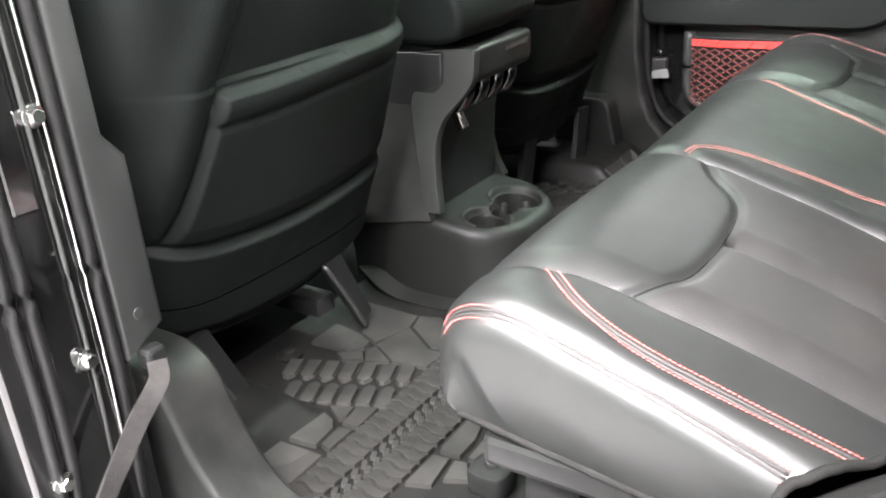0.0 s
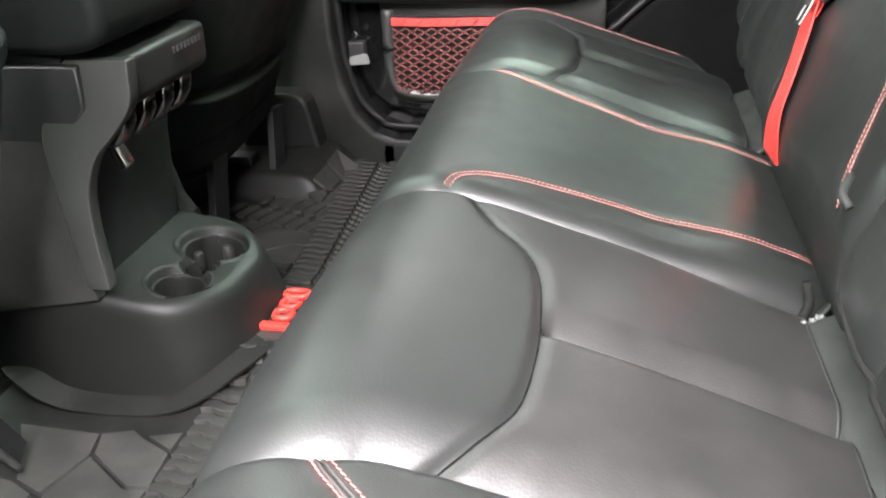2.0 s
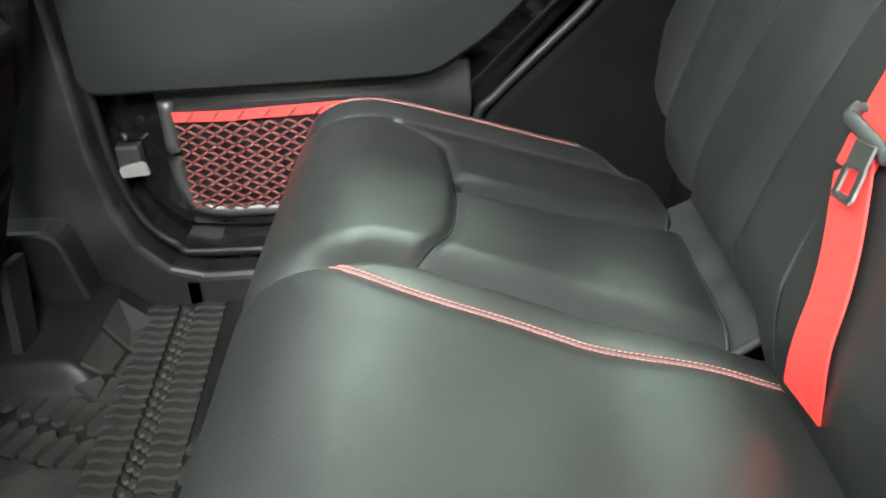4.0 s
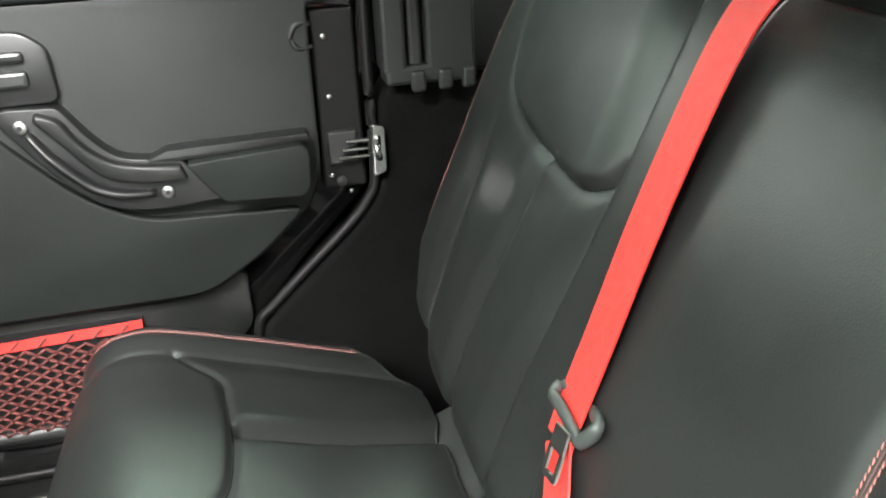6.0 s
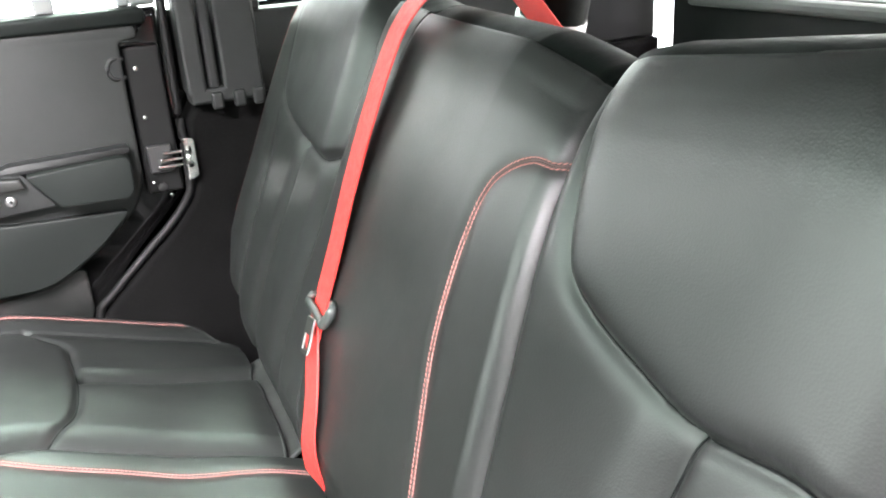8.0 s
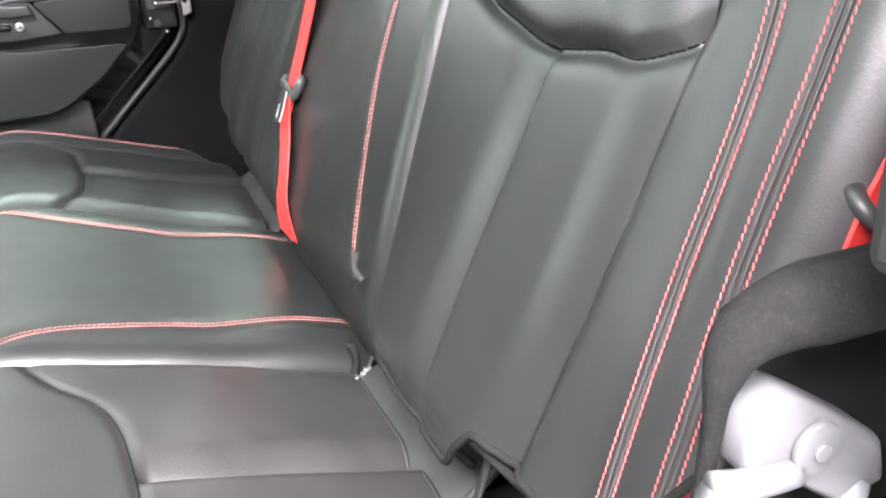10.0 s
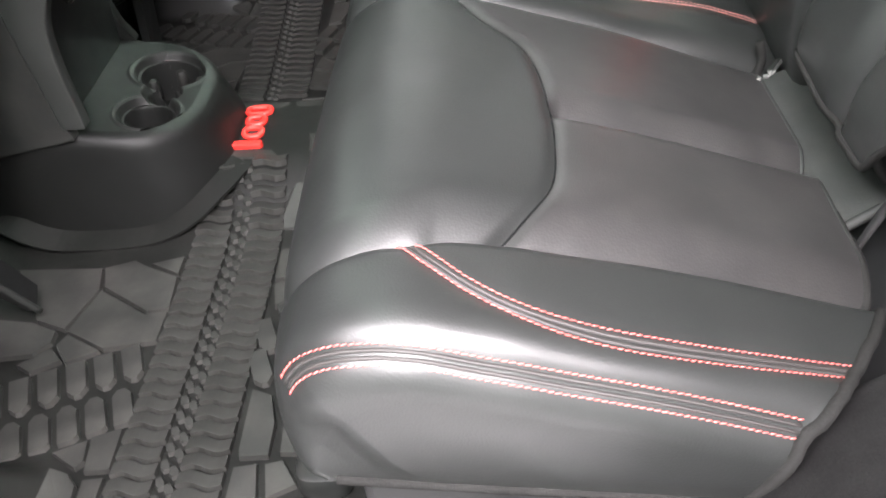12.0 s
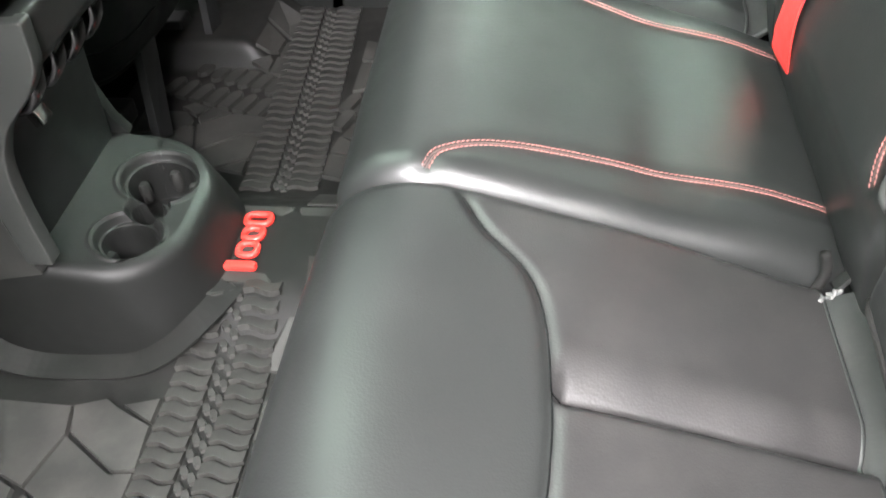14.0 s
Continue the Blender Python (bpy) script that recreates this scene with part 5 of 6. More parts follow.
ribbon("webbing", [(0.62, 1.23, 0.655), (0.62, 1.30, 0.698), (0.62, 1.385, 0.750), (0.63, 1.46, 0.80), (0.68, 1.56, 0.90)], (0.3, -0.5, 0.8), 0.032, 0.002, WEBBING, rear_belt)
headrest = thing("headrest_stub", (0.47, 1.42, 0.74), "folded black headrest behind the backrest top", "headrest")
part("pad", boxed(0.470, 0.54, 1.36, 1.60, 0.738, 0.800, 0.022, 4), SEAT_BACK, headrest, smooth=True)

# ---- padded roll bars ----
for y in (1.50, mirrored(1.50)):
    roll = thing("roll_bar", (0.80, y, 0.2), "padded black roll bar with a grey sleeve", "roll bar", "roll bars")
    s = 1 if y > 1 else -1
    bar("padding", [(0.72, y + 0.10 * s, 0.20), (0.74, y + 0.02 * s, 0.50), (0.76, y - 0.02 * s, 0.68), (0.78, y - 0.035 * s, 0.82), (0.80, y - 0.02 * s, 0.98), (0.80, y, 1.04)], 0.052, SEAT_BACK, roll, n=16, step=0.02)
    bar("sleeve", [(0.742, y + 0.02 * s, 0.52), (0.757, y - 0.014 * s, 0.66)], 0.056, PLASTIC_LIGHT, roll, "grey fabric sleeve", n=16, step=0.02)

# ---- centre console ----
console = thing("centre_console", (-0.50, 1.01, 0.0), "dark grey plastic centre console with rocker knobs and cup holders", "console")
XB, YA, YB = -0.68, 0.874, 1.150
foot = rounded([(XB, 0.910), (-0.56, 0.888), (-0.412, 0.896), (-0.352, 0.975), (-0.355, 1.10), (-0.43, 1.165), (XB, 1.165)], [0.0, 0.05, 0.07, 0.06, 0.06, 0.05, 0.0], 8)
crown = rounded([(XB, 0.896), (-0.56, 0.893), (-0.425, 0.897), (-0.378, 0.955), (-0.376, 1.075), (-0.43, 1.135), (XB, 1.140)], [0.0, 0.05, 0.055, 0.05, 0.05, 0.05, 0.0], 8)


def ledge_z(x):
    """The cup ledge falls gently to the rear."""
    return 0.146 - 0.16 * np.clip(x + 0.52, 0, 1)


levels = [(0.0, 0.0, -0.14), (0.0, 0.0, -0.10), (0.2, 0.0, -0.07), (0.5, 0.0, -0.045), (0.8, 0.0, -0.026), (0.95, 0.0, -0.014), (1.0, 0.003, -0.006), (1.0, 0.009, -0.001), (1.0, 0.017, 0.0)]
mid = Vector((-0.50, 1.015))
verts, n = [], len(foot)
for mixed, inset, dz in levels:
    for a, b in zip(foot, crown):
        p = Vector(a).lerp(Vector(b), mixed)
        p = p + (mid - p).normalized() * inset
        verts.append((p.x, p.y, float(ledge_z(np.array(p.x))) + dz))
faces = [(i * n + k, i * n + (k + 1) % n, (i + 1) * n + (k + 1) % n, (i + 1) * n + k) for i in range(len(levels) - 1) for k in range(n)]
raw("base", verts, faces, PLASTIC_CONSOLE, console, "rounded console base")
# the ledge with two joined cup wells, filling the crown's outline
inner = [mid + (Vector(c) - mid) - (Vector(c) - mid).normalized() * 0.0165 for c in crown]
rad = np.linspace(0, 1, 110)
out_ = spline([(p.x, p.y) for p in inner] + [(inner[0].x, inner[0].y)], 0.0022)
hub = np.array((-0.44, 1.01))
q = hub + (out_[None] - hub) * rad[:, None, None]
gx, gy = q[..., 0], q[..., 1]


def well(cx, cy, r):
    return np.clip((r - np.hypot(gx - cx, gy - cy)) / 0.003, 0, 1)


CUPS = ((-0.441, 0.957, 0.034), (-0.440, 1.055, 0.043))
cups = np.maximum.reduce([well(*c) for c in CUPS] + [well(-0.436, 1.004, 0.024)])
deep = np.maximum.reduce([well(a, b, r - 0.0065) for a, b, r in CUPS] + [well(-0.436, 1.004, 0.018)])
rimmed = np.maximum.reduce([np.exp(-((np.hypot(gx - a, gy - b) - r - 0.004) / 0.0022) ** 2) for a, b, r in CUPS])
gz = ledge_z(gx) + 0.0024 * rimmed * (1 - cups) - 0.009 * cups - 0.050 * deep
q3 = np.stack([gx, gy, gz], -1)
raw("ledge", q3.reshape(-1, 3), grid_faces(*gx.shape), PLASTIC_CONSOLE, console, "sloping cup holder ledge", normals=grid_normals(q3).reshape(-1, 3))
for (cx, cy, r), turns in zip(CUPS, ((-160, -90, -20), (20, 90, 160))):
    for turn in turns:
        px, py = cx + (r - 0.009) * math.cos(radians(turn)), cy + (r - 0.009) * math.sin(radians(turn))
        part("cup_grip", disc(bmesh.new(), (px, py, 0.085), (0, 0, 1), 0.0075, 0.030, 14, 0.006), PLASTIC, console, "rubber cup grip", smooth=True)
# tower: dark inset between grey cheeks, head with knobs
tower_side = [(-0.70, 0.10), (-0.518, 0.142), (-0.514, 0.200), (-0.508, 0.270), (-0.496, 0.330), (-0.476, 0.356), (-0.476, 0.400), (-0.70, 0.400)]
part("tower", prismed(tower_side, "y", 0.910, 1.118, 0.004, 3), PLASTIC_DARK, console, "dark inset of the console tower", smooth=True)
cheek = rounded([(-0.510, 0.1565), (-0.483, 0.1565), (-0.491, 0.220), (-0.491, 0.270), (-0.475, 0.306), (-0.455, 0.325), (-0.437, 0.344), (-0.425, 0.364), (-0.424, 0.405),
                 (-0.493, 0.405), (-0.511, 0.377), (-0.536, 0.327), (-0.528, 0.266)], [0.003, 0.003, 0.03, 0.03, 0.02, 0.02, 0.02, 0.012, 0.004, 0.004, 0.02, 0.02, 0.03])


def leaning(bm, inward):
    """Lean a side plate over the tower: it stands further in with its height."""
    for v in bm.verts:
        v.co.y += inward * (v.co.z - 0.157)
    return bm


part("side_cheek", leaning(prismed(cheek, "y", 0.888, 0.906, 0.004, 3), 0.12), PLASTIC_GREY, console, "satin grey side cheek", smooth=True)
shell_plate = rounded([(-0.74, 0.10), (-0.500, 0.142), (-0.5135, 0.170), (-0.530, 0.266), (-0.5375, 0.327), (-0.5125, 0.378), (-0.4955, 0.4055), (-0.74, 0.418)], 0.004)
for y_out, y_in, lean_in in ((0.8905, 0.906, 0.12), (1.1375, 1.122, -0.12)):
    part("side_shell", leaning(prismed(shell_plate, "y", min(y_out, y_in), max(y_out, y_in), 0.004, 2), lean_in), PLASTIC, console, "dark console side", smooth=True)
head = rounded([(-0.56, 0.366), (-0.462, 0.350), (-0.440, 0.350), (-0.430, 0.360), (-0.428, 0.405), (-0.56, 0.409)], [0, 0.02, 0.01, 0.008, 0.010, 0])
part("head", prismed(head, "y", 0.926, 1.102, 0.004, 2), PLASTIC, console, "console head", smooth=True)
for k in range(8):
    part("marking", boxed(-0.4300, -0.4270, 1.02 + 0.009 * k, 1.025 + 0.009 * k, 0.386, 0.393), PLASTIC_GREY, console)
for k in range(4):
    y = 0.935 + 0.043 * k
    part("knob", prismed(rounded([(-0.490, 0.356), (-0.492, 0.328), (-0.478, 0.304), (-0.456, 0.310), (-0.441, 0.332), (-0.438, 0.356)], 0.010, 4), "y", y - 0.012, y + 0.012, 0.007, 4), PAINT, console, "glossy black rocker knob", smooth=True)
part("hook", prismed(rounded([(-0.502, 0.300), (-0.490, 0.300), (-0.478, 0.272), (-0.490, 0.266)], 0.004), "y", 0.964, 0.982, 0.004, 2), CHROME, console, "small bright hook", smooth=True)
arm_lid = [(-0.80, 0.411), (-0.47, 0.411), (-0.432, 0.424), (-0.428, 0.462), (-0.455, 0.512), (-0.51, 0.540), (-0.80, 0.55)]
part("armrest_lid", prismed(rounded(arm_lid, 0.02, 4), "y", 0.898, 1.130, 0.030, 5), SEAT_BACK, console, "padded black armrest lid", smooth=True)

# ---- front seats, seen from behind ----
def front_seat(y0, y1, label, outer):
    ob = thing("front_seat", (-0.66, (y0 + y1) / 2, 0.0), label, "car seat", "front seats")
    lean, foot_x, foot_z = 0.30, -0.560, 0.138
    w = y1 - y0

    def at(h, y, out):
        """h up the back from its lower edge, out from its plane to the rear."""
        return (foot_x + math.sin(lean) * h + math.cos(lean) * out, y, foot_z + math.cos(lean) * h - math.sin(lean) * out)
    # the back as a padded sheet with a pocket
    hs = np.linspace(-0.012, 0.78, 300)
    ts = np.linspace(0, 1, 240)
    H, T = np.meshgrid(hs, ts, indexing="ij")
    swell = np.clip((H - 0.10) / 0.25, 0, 1)
    swell = swell * swell * (3 - 2 * swell)
    ya, yb = (y0 - 0.055 * swell, y1 + 0.012 * swell) if outer else (y0 - 0.012 * swell, y1 + 0.055 * swell)
    yy = ya + (yb - ya) * T
    inward = (yy - y0) if outer else (y1 - yy)              # metres in from the door side
    edge = np.abs(T - 0.5) * 2
    out = -0.05 * edge ** 10 - 0.02 * edge ** 5
    out += -0.020 * np.clip((-H + 0.012) / 0.024, 0, 1)
    bow = 0.030 * np.sin(np.pi * T)                       # the lower edge and seams hang in a curve
    seam_h = 0.142 - 0.020 * np.sin(np.pi * np.clip(T, 0, 1))
    dip = H - seam_h
    out += -0.008 * np.exp(-(dip / 0.006) ** 2) + 0.011 * np.exp(-np.clip(-dip, 0, 1) / 0.045) * np.clip(-dip / 0.008, 0, 1)
    mouth = 0.320 + 0.010 * np.clip((inward - 0.15) / 0.3, 0, 1)
    rim_in = np.interp(H, [0.14, 0.219, 0.286, 0.322, 0.416, 0.78], [0.025, 0.051, 0.068, 0.076, 0.107, 0.20])
    e = inward - rim_in
    soft = np.clip(e / 0.012, 0, 1)
    soft = soft * soft * (3 - 2 * soft)
    in_pocket = (e > 0) & (inward < 0.43) & (H < mouth) & (H > seam_h)
    below = np.clip((mouth - H) / 0.009 + 0.5, 0, 1)
    below = below * below * (3 - 2 * below)
    out += (0.007 * soft * np.clip(dip / 0.03, 0, 1) * below - 0.006 * soft * (1 - below)) * np.clip(dip / 0.01, 0, 1)
    out += np.where(in_pocket, 0.004 * np.exp(-((mouth - H - 0.016) / 0.014) ** 2) - 0.0045 * np.exp(-((mouth - 0.036 - H) / 0.005) ** 2) * soft, 0)
    out += -0.006 * np.exp(-(e / 0.007) ** 2) * np.clip(dip / 0.012, 0, 1) + 0.010 * np.exp(-((e + 0.035) / 0.028) ** 2) * np.clip(dip / 0.02, 0, 1)
    out += 0.006 * np.exp(-((T - 0.5) / 0.3) ** 2) * (H < 0.33)
    HH = H + np.where(H < 0.05, -bow * np.clip(1 - H / 0.05, 0, 1) + 0.012, 0)
    p = np.stack([foot_x + math.sin(lean) * HH + math.cos(lean) * out, yy, foot_z + math.cos(lean) * HH - math.sin(lean) * out], -1)
    p = p + (wobble(p.reshape(-1, 3), 7, 0.0022).reshape(H.shape))[..., None] * np.array((1.0, 0, 0))
    q = p[:, ::-1]
    ids = np.where(in_pocket, 1, np.where(H < seam_h, 2, 0))[:, ::-1]
    nn = grid_normals(q)
    faces = grid_faces(*H.shape)
    fid = ids[:-1, :-1].ravel()
    for key, name, lab in ((0, "back_panel", ""), (1, "map_pocket", "stitched map pocket"), (2, "lower_panel", "hanging lower panel")):
        f = faces[fid == key]
        used = np.unique(f)
        remap = np.zeros(q.shape[0] * q.shape[1], int)
        remap[used] = np.arange(len(used))
        raw(name, q.reshape(-1, 3)[used], remap[f], SEAT_BACK, ob, lab, normals=nn.reshape(-1, 3)[used])
    bar("lower_hem", p[0, 4:-4:6], 0.004, SEAT_BACK, ob, "rolled lower hem", n=8, step=0.01)
    core = [at(0.03, 0, -0.03), at(0.76, 0, -0.03), at(0.76, 0, -0.12), at(0.10, 0, -0.13)]
    part("padding", prismed([(c[0], c[2]) for c in core], "y", y0 + 0.015, y1 - 0.015, 0.02, 3), SEAT_BACK, ob, "seat padding", smooth=True)
    part("seat_base", boxed(-1.05, -0.62, y0 + 0.02, y1 - 0.02, 0.10, 0.24, 0.03, 3), SEAT_BACK, ob, "front seat cushion", smooth=True)
    for y in ((0.482, 0.737) if outer else (mirrored(0.482), mirrored(0.737))):
        s = 1 if outer else -1
        verts = []
        for yy_, z, x in ((y - 0.050 * s, 0.142, -0.552), (y - 0.006 * s, 0.145, -0.556), (y + 0.040 * s, 0.030, -0.546), (y + 0.012 * s, 0.018, -0.540)):
            verts += [(x, yy_, z), (x - 0.012, yy_, z)]
        raw("rail_plate", verts, [(0, 2, 4, 6), (1, 7, 5, 3), (0, 1, 3, 2), (2, 3, 5, 4), (4, 5, 7, 6), (6, 7, 1, 0)], PLASTIC_DARK, ob, "dark steel rail bracket", smooth=False)
        if outer:
            bar("rail_rib", [(-0.548, y - 0.050 * s, 0.142), (-0.542, y - 0.020 * s, 0.085), (-0.536, y + 0.010 * s, 0.020)], 0.0040, PLASTIC_GREY, ob, "lighter bracket rib", n=8, step=0.01)
        part("rail", boxed(-1.0, -0.60, y - 0.02, y + 0.02, 0.03, 0.06, 0.004), STEEL_BLACK, ob, "steel seat rail")
    return ob


front_seat(0.398, 0.846, "black vinyl driver seat back with map pocket", True)
front_seat(1.192, 1.642, "black vinyl passenger seat back with map pocket", False)

# ---- moulded rubber floor mat: sheet, tread strip, lugs and slabs ----
floor_mat = thing("floor_mat", (-0.42, 1.02, -0.012), "dusty black moulded rubber floor mat with tyre tread relief", "floor mat")


def mat_height(x, y):
    """The mat's surface: flat wells either side of a hump, a raised block over the sill side, a lip at the console."""
    hump = 0.058 * 0.5 * (1 + np.tanh((0.105 - np.abs(y - 1.035)) / 0.045))
    hump = hump * np.clip((x + 0.62) / 0.1, 0, 1)
    block = 0.045 * 0.25 * (1 + np.tanh((-0.462 - x) / 0.020)) * (1 + np.tanh((0.545 - y) / 0.018 - (x + 0.50) * 1.5))
    block2 = 0.045 * 0.25 * (1 + np.tanh((-0.462 - x) / 0.020)) * (1 + np.tanh((y - mirrored(0.545)) / 0.010))
    return hump + block + block2


mx, my = np.meshgrid(np.linspace(-0.665, 0.02, 150), np.linspace(0.392, 1.690, 300), indexing="ij")
mz = mat_height(mx, my)
mp = np.stack([mx, my, mz], -1)
raw("sheet", mp.reshape(-1, 3), grid_faces(150, 300), RUBBER_DARK, floor_mat, "dusty rubber sheet, darkened for the shade between the lugs", normals=grid_normals(mp).reshape(-1, 3))
edge_line = [(-0.662, 0.916, 0.030), (-0.63, 0.892, 0.034), (-0.59, 0.878, 0.022), (-0.545, 0.876, 0.012), (-0.46, 0.880, 0.012), (-0.41, 0.892, 0.026), (-0.372, 0.925, 0.046), (-0.348, 0.965, 0.056)]
lip_across = [(x + 0.52, y - 1.06, -0.04) for x, y, z in edge_line]
ribbon("console_lip", [(x, y, z - 0.004) for x, y, z in edge_line], lip_across, 0.030, 0.004, RUBBER_DARK, floor_mat, "flat upturned lip round the console", step=0.01)


def surface(x, y):
    return float(mat_height(np.array(x), np.array(y)))


def slab(outline, height, shrink=0.0030, name="slab"):
    """A raised piece with sloping edges, lying on the sheet."""
    c = Vector((sum(p[0] for p in outline) / len(outline), sum(p[1] for p in outline) / len(outline)))
    low, top = [], []
    for p in outline:
        d = c - Vector(p)
        a, b = Vector(p) + d.normalized() * shrink, Vector(p) + d.normalized() * (shrink + 0.0013)
        low.append((a.x, a.y, surface(a.x, a.y) - 0.001))
        top.append((b.x, b.y, surface(b.x, b.y) + height))
    k = len(outline)
    tc = (c.x, c.y, surface(c.x, c.y) + height)
    f = [(i, (i + 1) % k, k + (i + 1) % k, k + i) for i in range(k)] + [(k + i, k + (i + 1) % k, 2 * k) for i in range(k)]
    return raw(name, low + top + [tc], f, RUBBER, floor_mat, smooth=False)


SLAB_H = 0.0062
# irregular slabs beside the tread strip
SLABS = (
    ((-0.440, 0.831), (-0.401, 0.842), (-0.402, 0.811)),
    ((-0.495, 0.828), (-0.461, 0.839), (-0.444, 0.829), (-0.401, 0.807), (-0.398, 0.756), (-0.422, 0.752), (-0.485, 0.795)),
    ((-0.487, 0.791), (-0.423, 0.750), (-0.398, 0.752), (-0.399, 0.708), (-0.455, 0.699), (-0.505, 0.728)),
    ((-0.600, 0.832), (-0.495, 0.828), (-0.487, 0.793), (-0.507, 0.730), (-0.545, 0.745), (-0.566, 0.784)),
    ((-0.600, 0.752), (-0.548, 0.745), (-0.515, 0.729), (-0.514, 0.712), (-0.529, 0.695), (-0.600, 0.690)),
    ((-0.512, 0.706), (-0.494, 0.686), (-0.524, 0.670), (-0.543, 0.682), (-0.528, 0.693)),
    ((-0.502, 0.724), (-0.457, 0.698), (-0.490, 0.681), (-0.510, 0.708)),
)
SLABS_SILL = (
    ((-0.462, 0.570), (-0.431, 0.585), (-0.426, 0.560), (-0.433, 0.551)),
    ((-0.430, 0.588), (-0.401, 0.598), (-0.399, 0.549), (-0.424, 0.547)),
    ((-0.422, 0.541), (-0.402, 0.543), (-0.402, 0.495), (-0.419, 0.500)),
    ((-0.455, 0.552), (-0.437, 0.548), (-0.425, 0.535), (-0.422, 0.495), (-0.452, 0.480)),
    ((-0.455, 0.470), (-0.420, 0.485), (-0.402, 0.485), (-0.401, 0.420), (-0.455, 0.405)),
)
SLABS_REAR = (
    ((-0.289, 0.789), (-0.258, 0.801), (-0.251, 0.774), (-0.281, 0.752)),
    ((-0.289, 0.845), (-0.240, 0.860), (-0.235, 0.815), (-0.258, 0.803), (-0.289, 0.795)),
    ((-0.250, 0.800), (-0.215, 0.805), (-0.215, 0.740), (-0.244, 0.765)),
    ((-0.284, 0.566), (-0.284, 0.640), (-0.263, 0.632), (-0.253, 0.597), (-0.254, 0.559), (-0.282, 0.558)),
    ((-0.285, 0.550), (-0.263, 0.553), (-0.255, 0.500), (-0.286, 0.490)),
    ((-0.257, 0.552), (-0.240, 0.556), (-0.223, 0.528), (-0.250, 0.515)),
    ((-0.247, 0.600), (-0.215, 0.605), (-0.215, 0.560), (-0.245, 0.562)),
)
for outline in SLABS + SLABS_SILL + SLABS_REAR:
    slab(outline, SLAB_H, 0.0006)
    slab([(x - 0.018, mirrored(y) + 0.02) for x, y in outline][::-1], SLAB_H, 0.0006)


def shared(name, verts, faces):
    me = bpy.data.meshes.new(name)
    me.from_pydata(verts, [], faces)
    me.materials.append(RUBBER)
    me.update()
    return me


def place(me, name, x, y, turn, flip=1.0):
    ob = hang(new(name, me), floor_mat)
    ob.matrix_basis = pose(x, y, surface(x, y), 0, 0, turn) @ Matrix.Diagonal((flip, 1, 1, 1))
    return ob


def extruded(outline, height, inset=0.0016):
    c = Vector((sum(p[0] for p in outline) / len(outline), sum(p[1] for p in outline) / len(outline)))
    k = len(outline)
    low = [(p[0], p[1], -0.001) for p in outline]
    top = [(*(Vector(p) + (c - Vector(p)).normalized() * inset), height) for p in outline]
    return low + top, [(i, (i + 1) % k, k + (i + 1) % k, k + i) for i in range(k)] + [tuple(k + i for i in range(k))]


lug_mesh = shared("lug", *extruded([(-0.0103, 0.0245), (-0.0103, -0.016), (-0.003, -0.0245), (0.003, -0.0245), (0.0103, -0.016), (0.0103, 0.0245)], SLAB_H))
block_lug = shared("lug", *extruded([(-0.010, 0.017), (-0.004, 0.0245), (0.004, 0.0245), (0.010, 0.017), (0.010, -0.019), (0.005, -0.0235), (-0.010, -0.0235)], SLAB_H))
LUGS = [(lug_mesh, -0.4175 - 0.0262 * k, 0.680 - 0.0098 * k) for k in range(7)] + [(block_lug, -0.410 - 0.0246 * k, 0.623 - 0.0095 * k) for k in range(6)]
LUGS += [(lug_mesh, -0.283, 0.711), (lug_mesh, -0.261, 0.737), (lug_mesh, -0.281, 0.667), (lug_mesh, -0.255, 0.675), (lug_mesh, -0.232, 0.695)]
for me, x, y in LUGS:
    place(me, "lug", x, y, 21)
    place(me, "lug", x - 0.018, mirrored(y) + 0.02, 180 - 21)


# wavy tread bars and centre blocks
xs = np.linspace(0, 0.042, 8)
wave = 0.0032 * np.sin(xs / 0.042 * 2 * np.pi)
lo, hi = [(x, w - 0.0080) for x, w in zip(xs, wave)], [(x, w + 0.0080) for x, w in zip(xs, wave)]
bv = [(x, y, -0.001) for x, y in lo] + [(x, y, -0.001) for x, y in hi] + [(x, y + 0.0007, 0.0076) for x, y in lo] + [(x, y - 0.0010, 0.0058) for x, y in hi]
bf = [(16 + k, 17 + k, 25 + k, 24 + k) for k in range(7)] + [(k, k + 1, 17 + k, 16 + k) for k in range(7)] + [(9 + k, 8 + k, 24 + k, 25 + k) for k in range(7)]
bf += [(0, 16, 24, 8), (7, 15, 31, 23)]
bar_mesh = shared("tread_bar", bv, bf)
block_mesh = shared("tread_block", *extruded([(-0.004, -0.0065), (0.003, -0.0075), (0.0055, -0.002), (0.0035, 0.007), (-0.003, 0.0075), (-0.0055, 0.001)], 0.0050))
PITCH = 0.0186


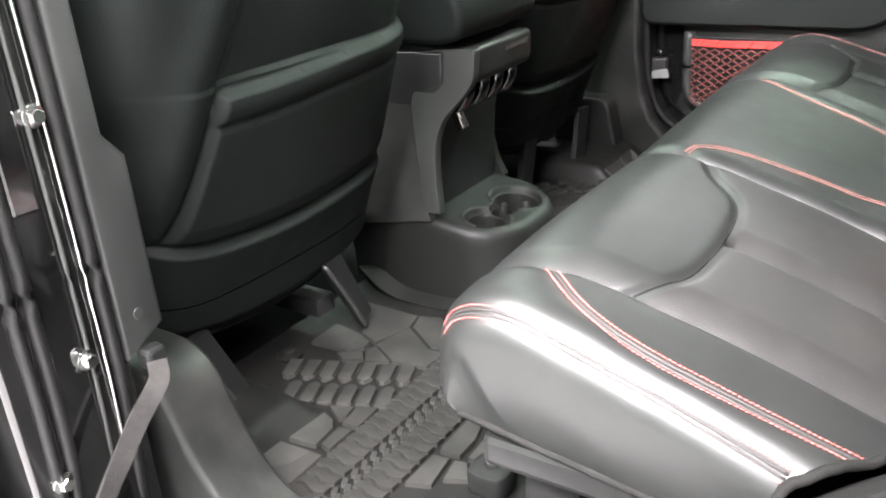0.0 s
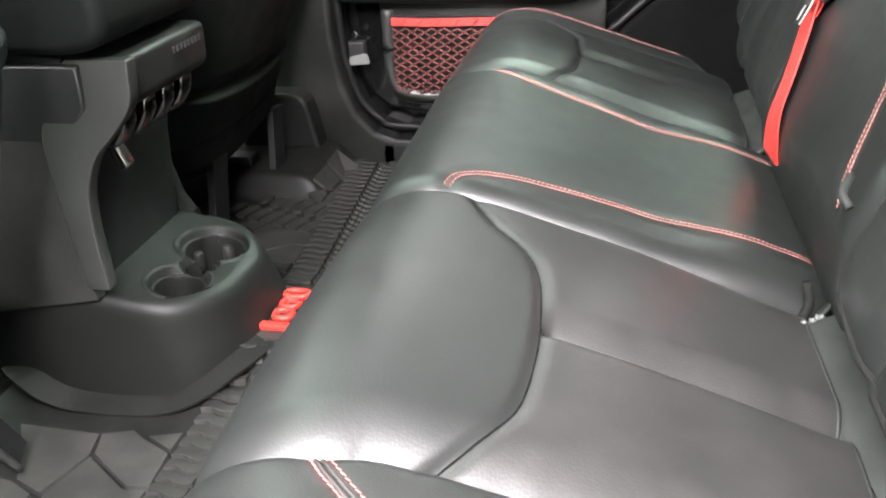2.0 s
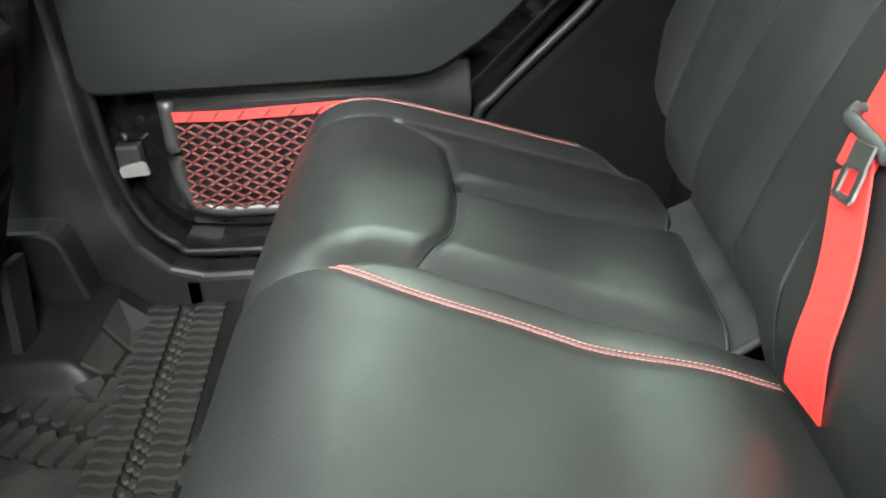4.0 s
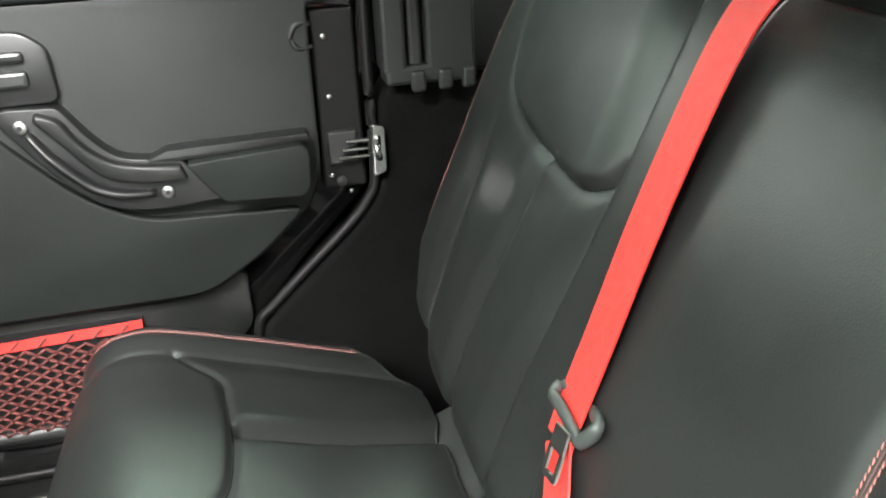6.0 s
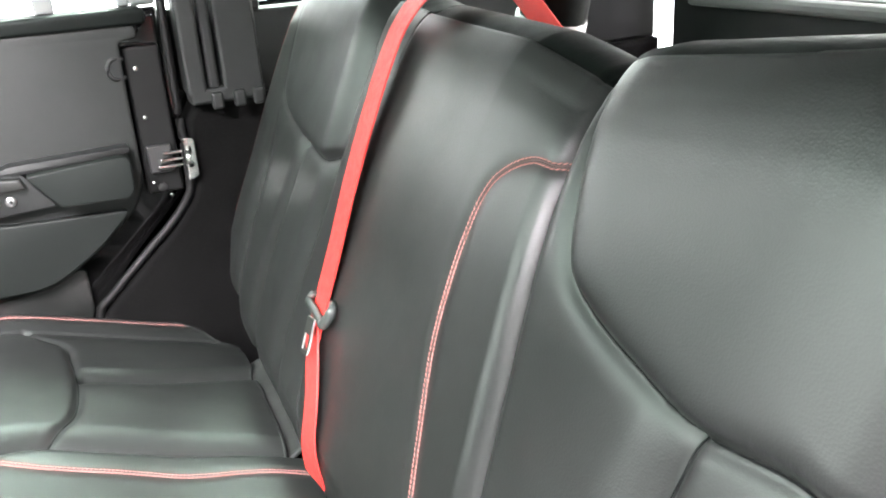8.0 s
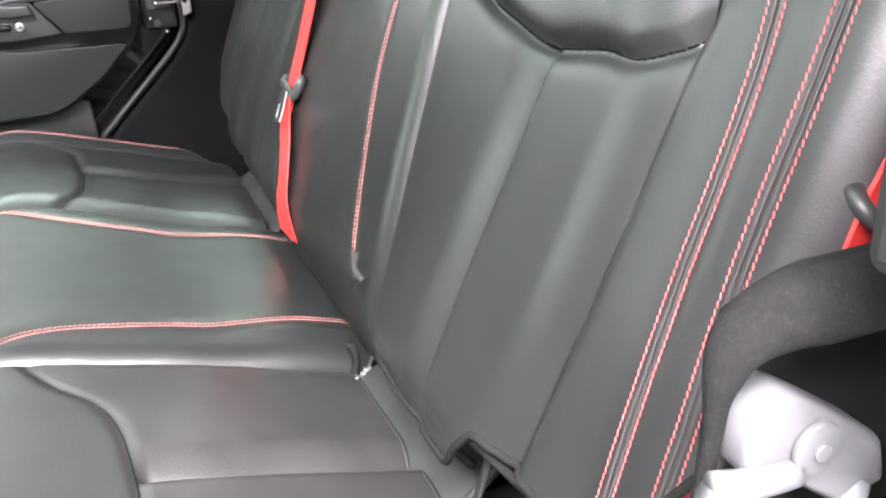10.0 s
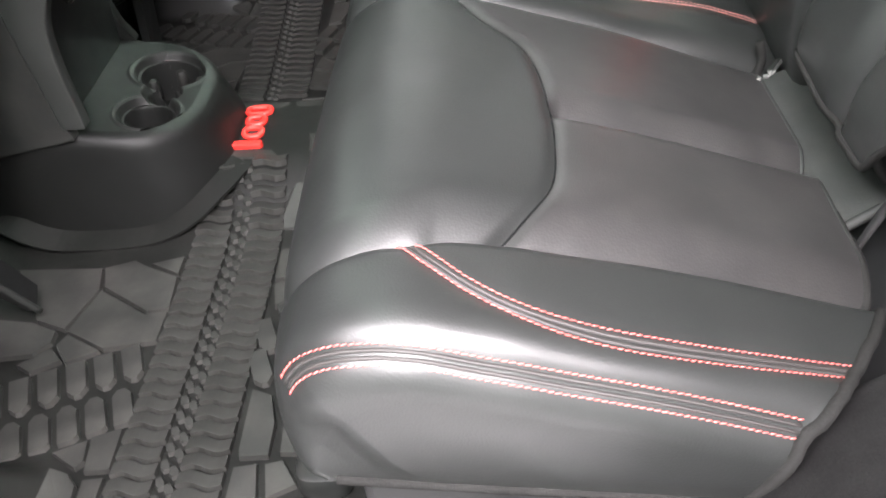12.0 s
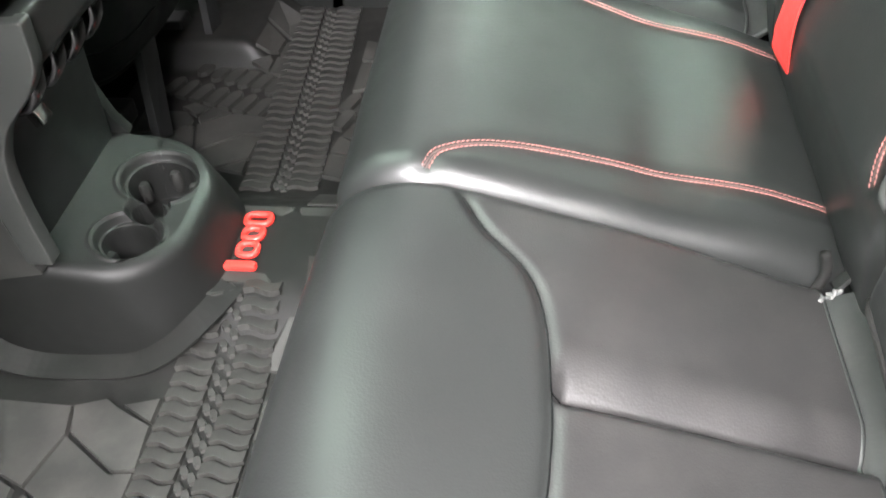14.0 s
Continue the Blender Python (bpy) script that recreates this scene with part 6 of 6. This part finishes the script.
def strip(y_from, y_to, centre, slant):
    y = y_from
    k = 0
    while y < y_to:
        cx = centre + slant * (y - y_from)
        turn = math.degrees(math.atan(-slant))
        place(bar_mesh, "tread_bar", cx - 0.053, y, turn)
        place(bar_mesh, "tread_bar", cx + 0.011, y + 0.006, turn)
        place(block_mesh, "tread_block", cx - 0.0045, y + 0.004, 28 + turn)
        place(block_mesh, "tread_block", cx + 0.0055, y - 0.003, 28 + turn)
        y += PITCH
        k += 1


strip(0.42, 0.962, -0.3445, 0.0)
strip(1.185, 1.685, -0.358, -0.058)
plate = [(-0.374, 0.972), (-0.306, 0.968), (-0.308, 1.100), (-0.382, 1.104)]
slab(plate, 0.0020, 0.0, "badge_plate")
slab([(-0.298, 0.880), (-0.225, 0.880), (-0.225, 1.10), (-0.300, 1.10)], 0.003, 0.001)
slab([(-0.296, 1.108), (-0.225, 1.108), (-0.225, 1.165), (-0.298, 1.165)], 0.003, 0.001)
# the red raised badge, as plain shapes
badge = thing("badge", (-0.345, 1.03, 0.06), "raised red rubber badge on the mat", "badge")


def badge_shape(y, x0, x1, w, hollow):
    z = surface((x0 + x1) / 2, y)
    outline = rounded([(x0, y - w), (x1, y - w), (x1, y + w), (x0, y + w)], 0.009, 6)
    if not hollow:
        return part("bar", prismed(outline, "z", z - 0.002, z + 0.0065, 0.002), RED_PAINT, badge)
    loop = [(px, py, surface(px, py) + 0.003) for px, py in outline[::2]]
    v, f = tube(loop + [loop[0]], 0.0040, n=8, step=0.002)
    return raw("ring", v, f, RED_PAINT, badge)


badge_shape(0.992, -0.368, -0.326, 0.0055, False)
for y, x0, x1 in ((1.016, -0.353, -0.331), (1.042, -0.353, -0.331), (1.069, -0.358, -0.328)):
    badge_shape(y, x0, x1, 0.0095, True)
button = thing("mat_fastener", (-0.605, 0.650, 0.0), "round mat fastener button", "fastener")
part("ring", disc(bmesh.new(), (-0.605, 0.650, 0.0), (0, 0, 1), 0.020, 0.005, 24, 0.002), RUBBER_DARK, button, smooth=True)
part("cap", disc(bmesh.new(), (-0.605, 0.650, 0.006), (0, 0, 1), 0.009, 0.005, 18, 0.002), PLASTIC_DARK, button, smooth=True)
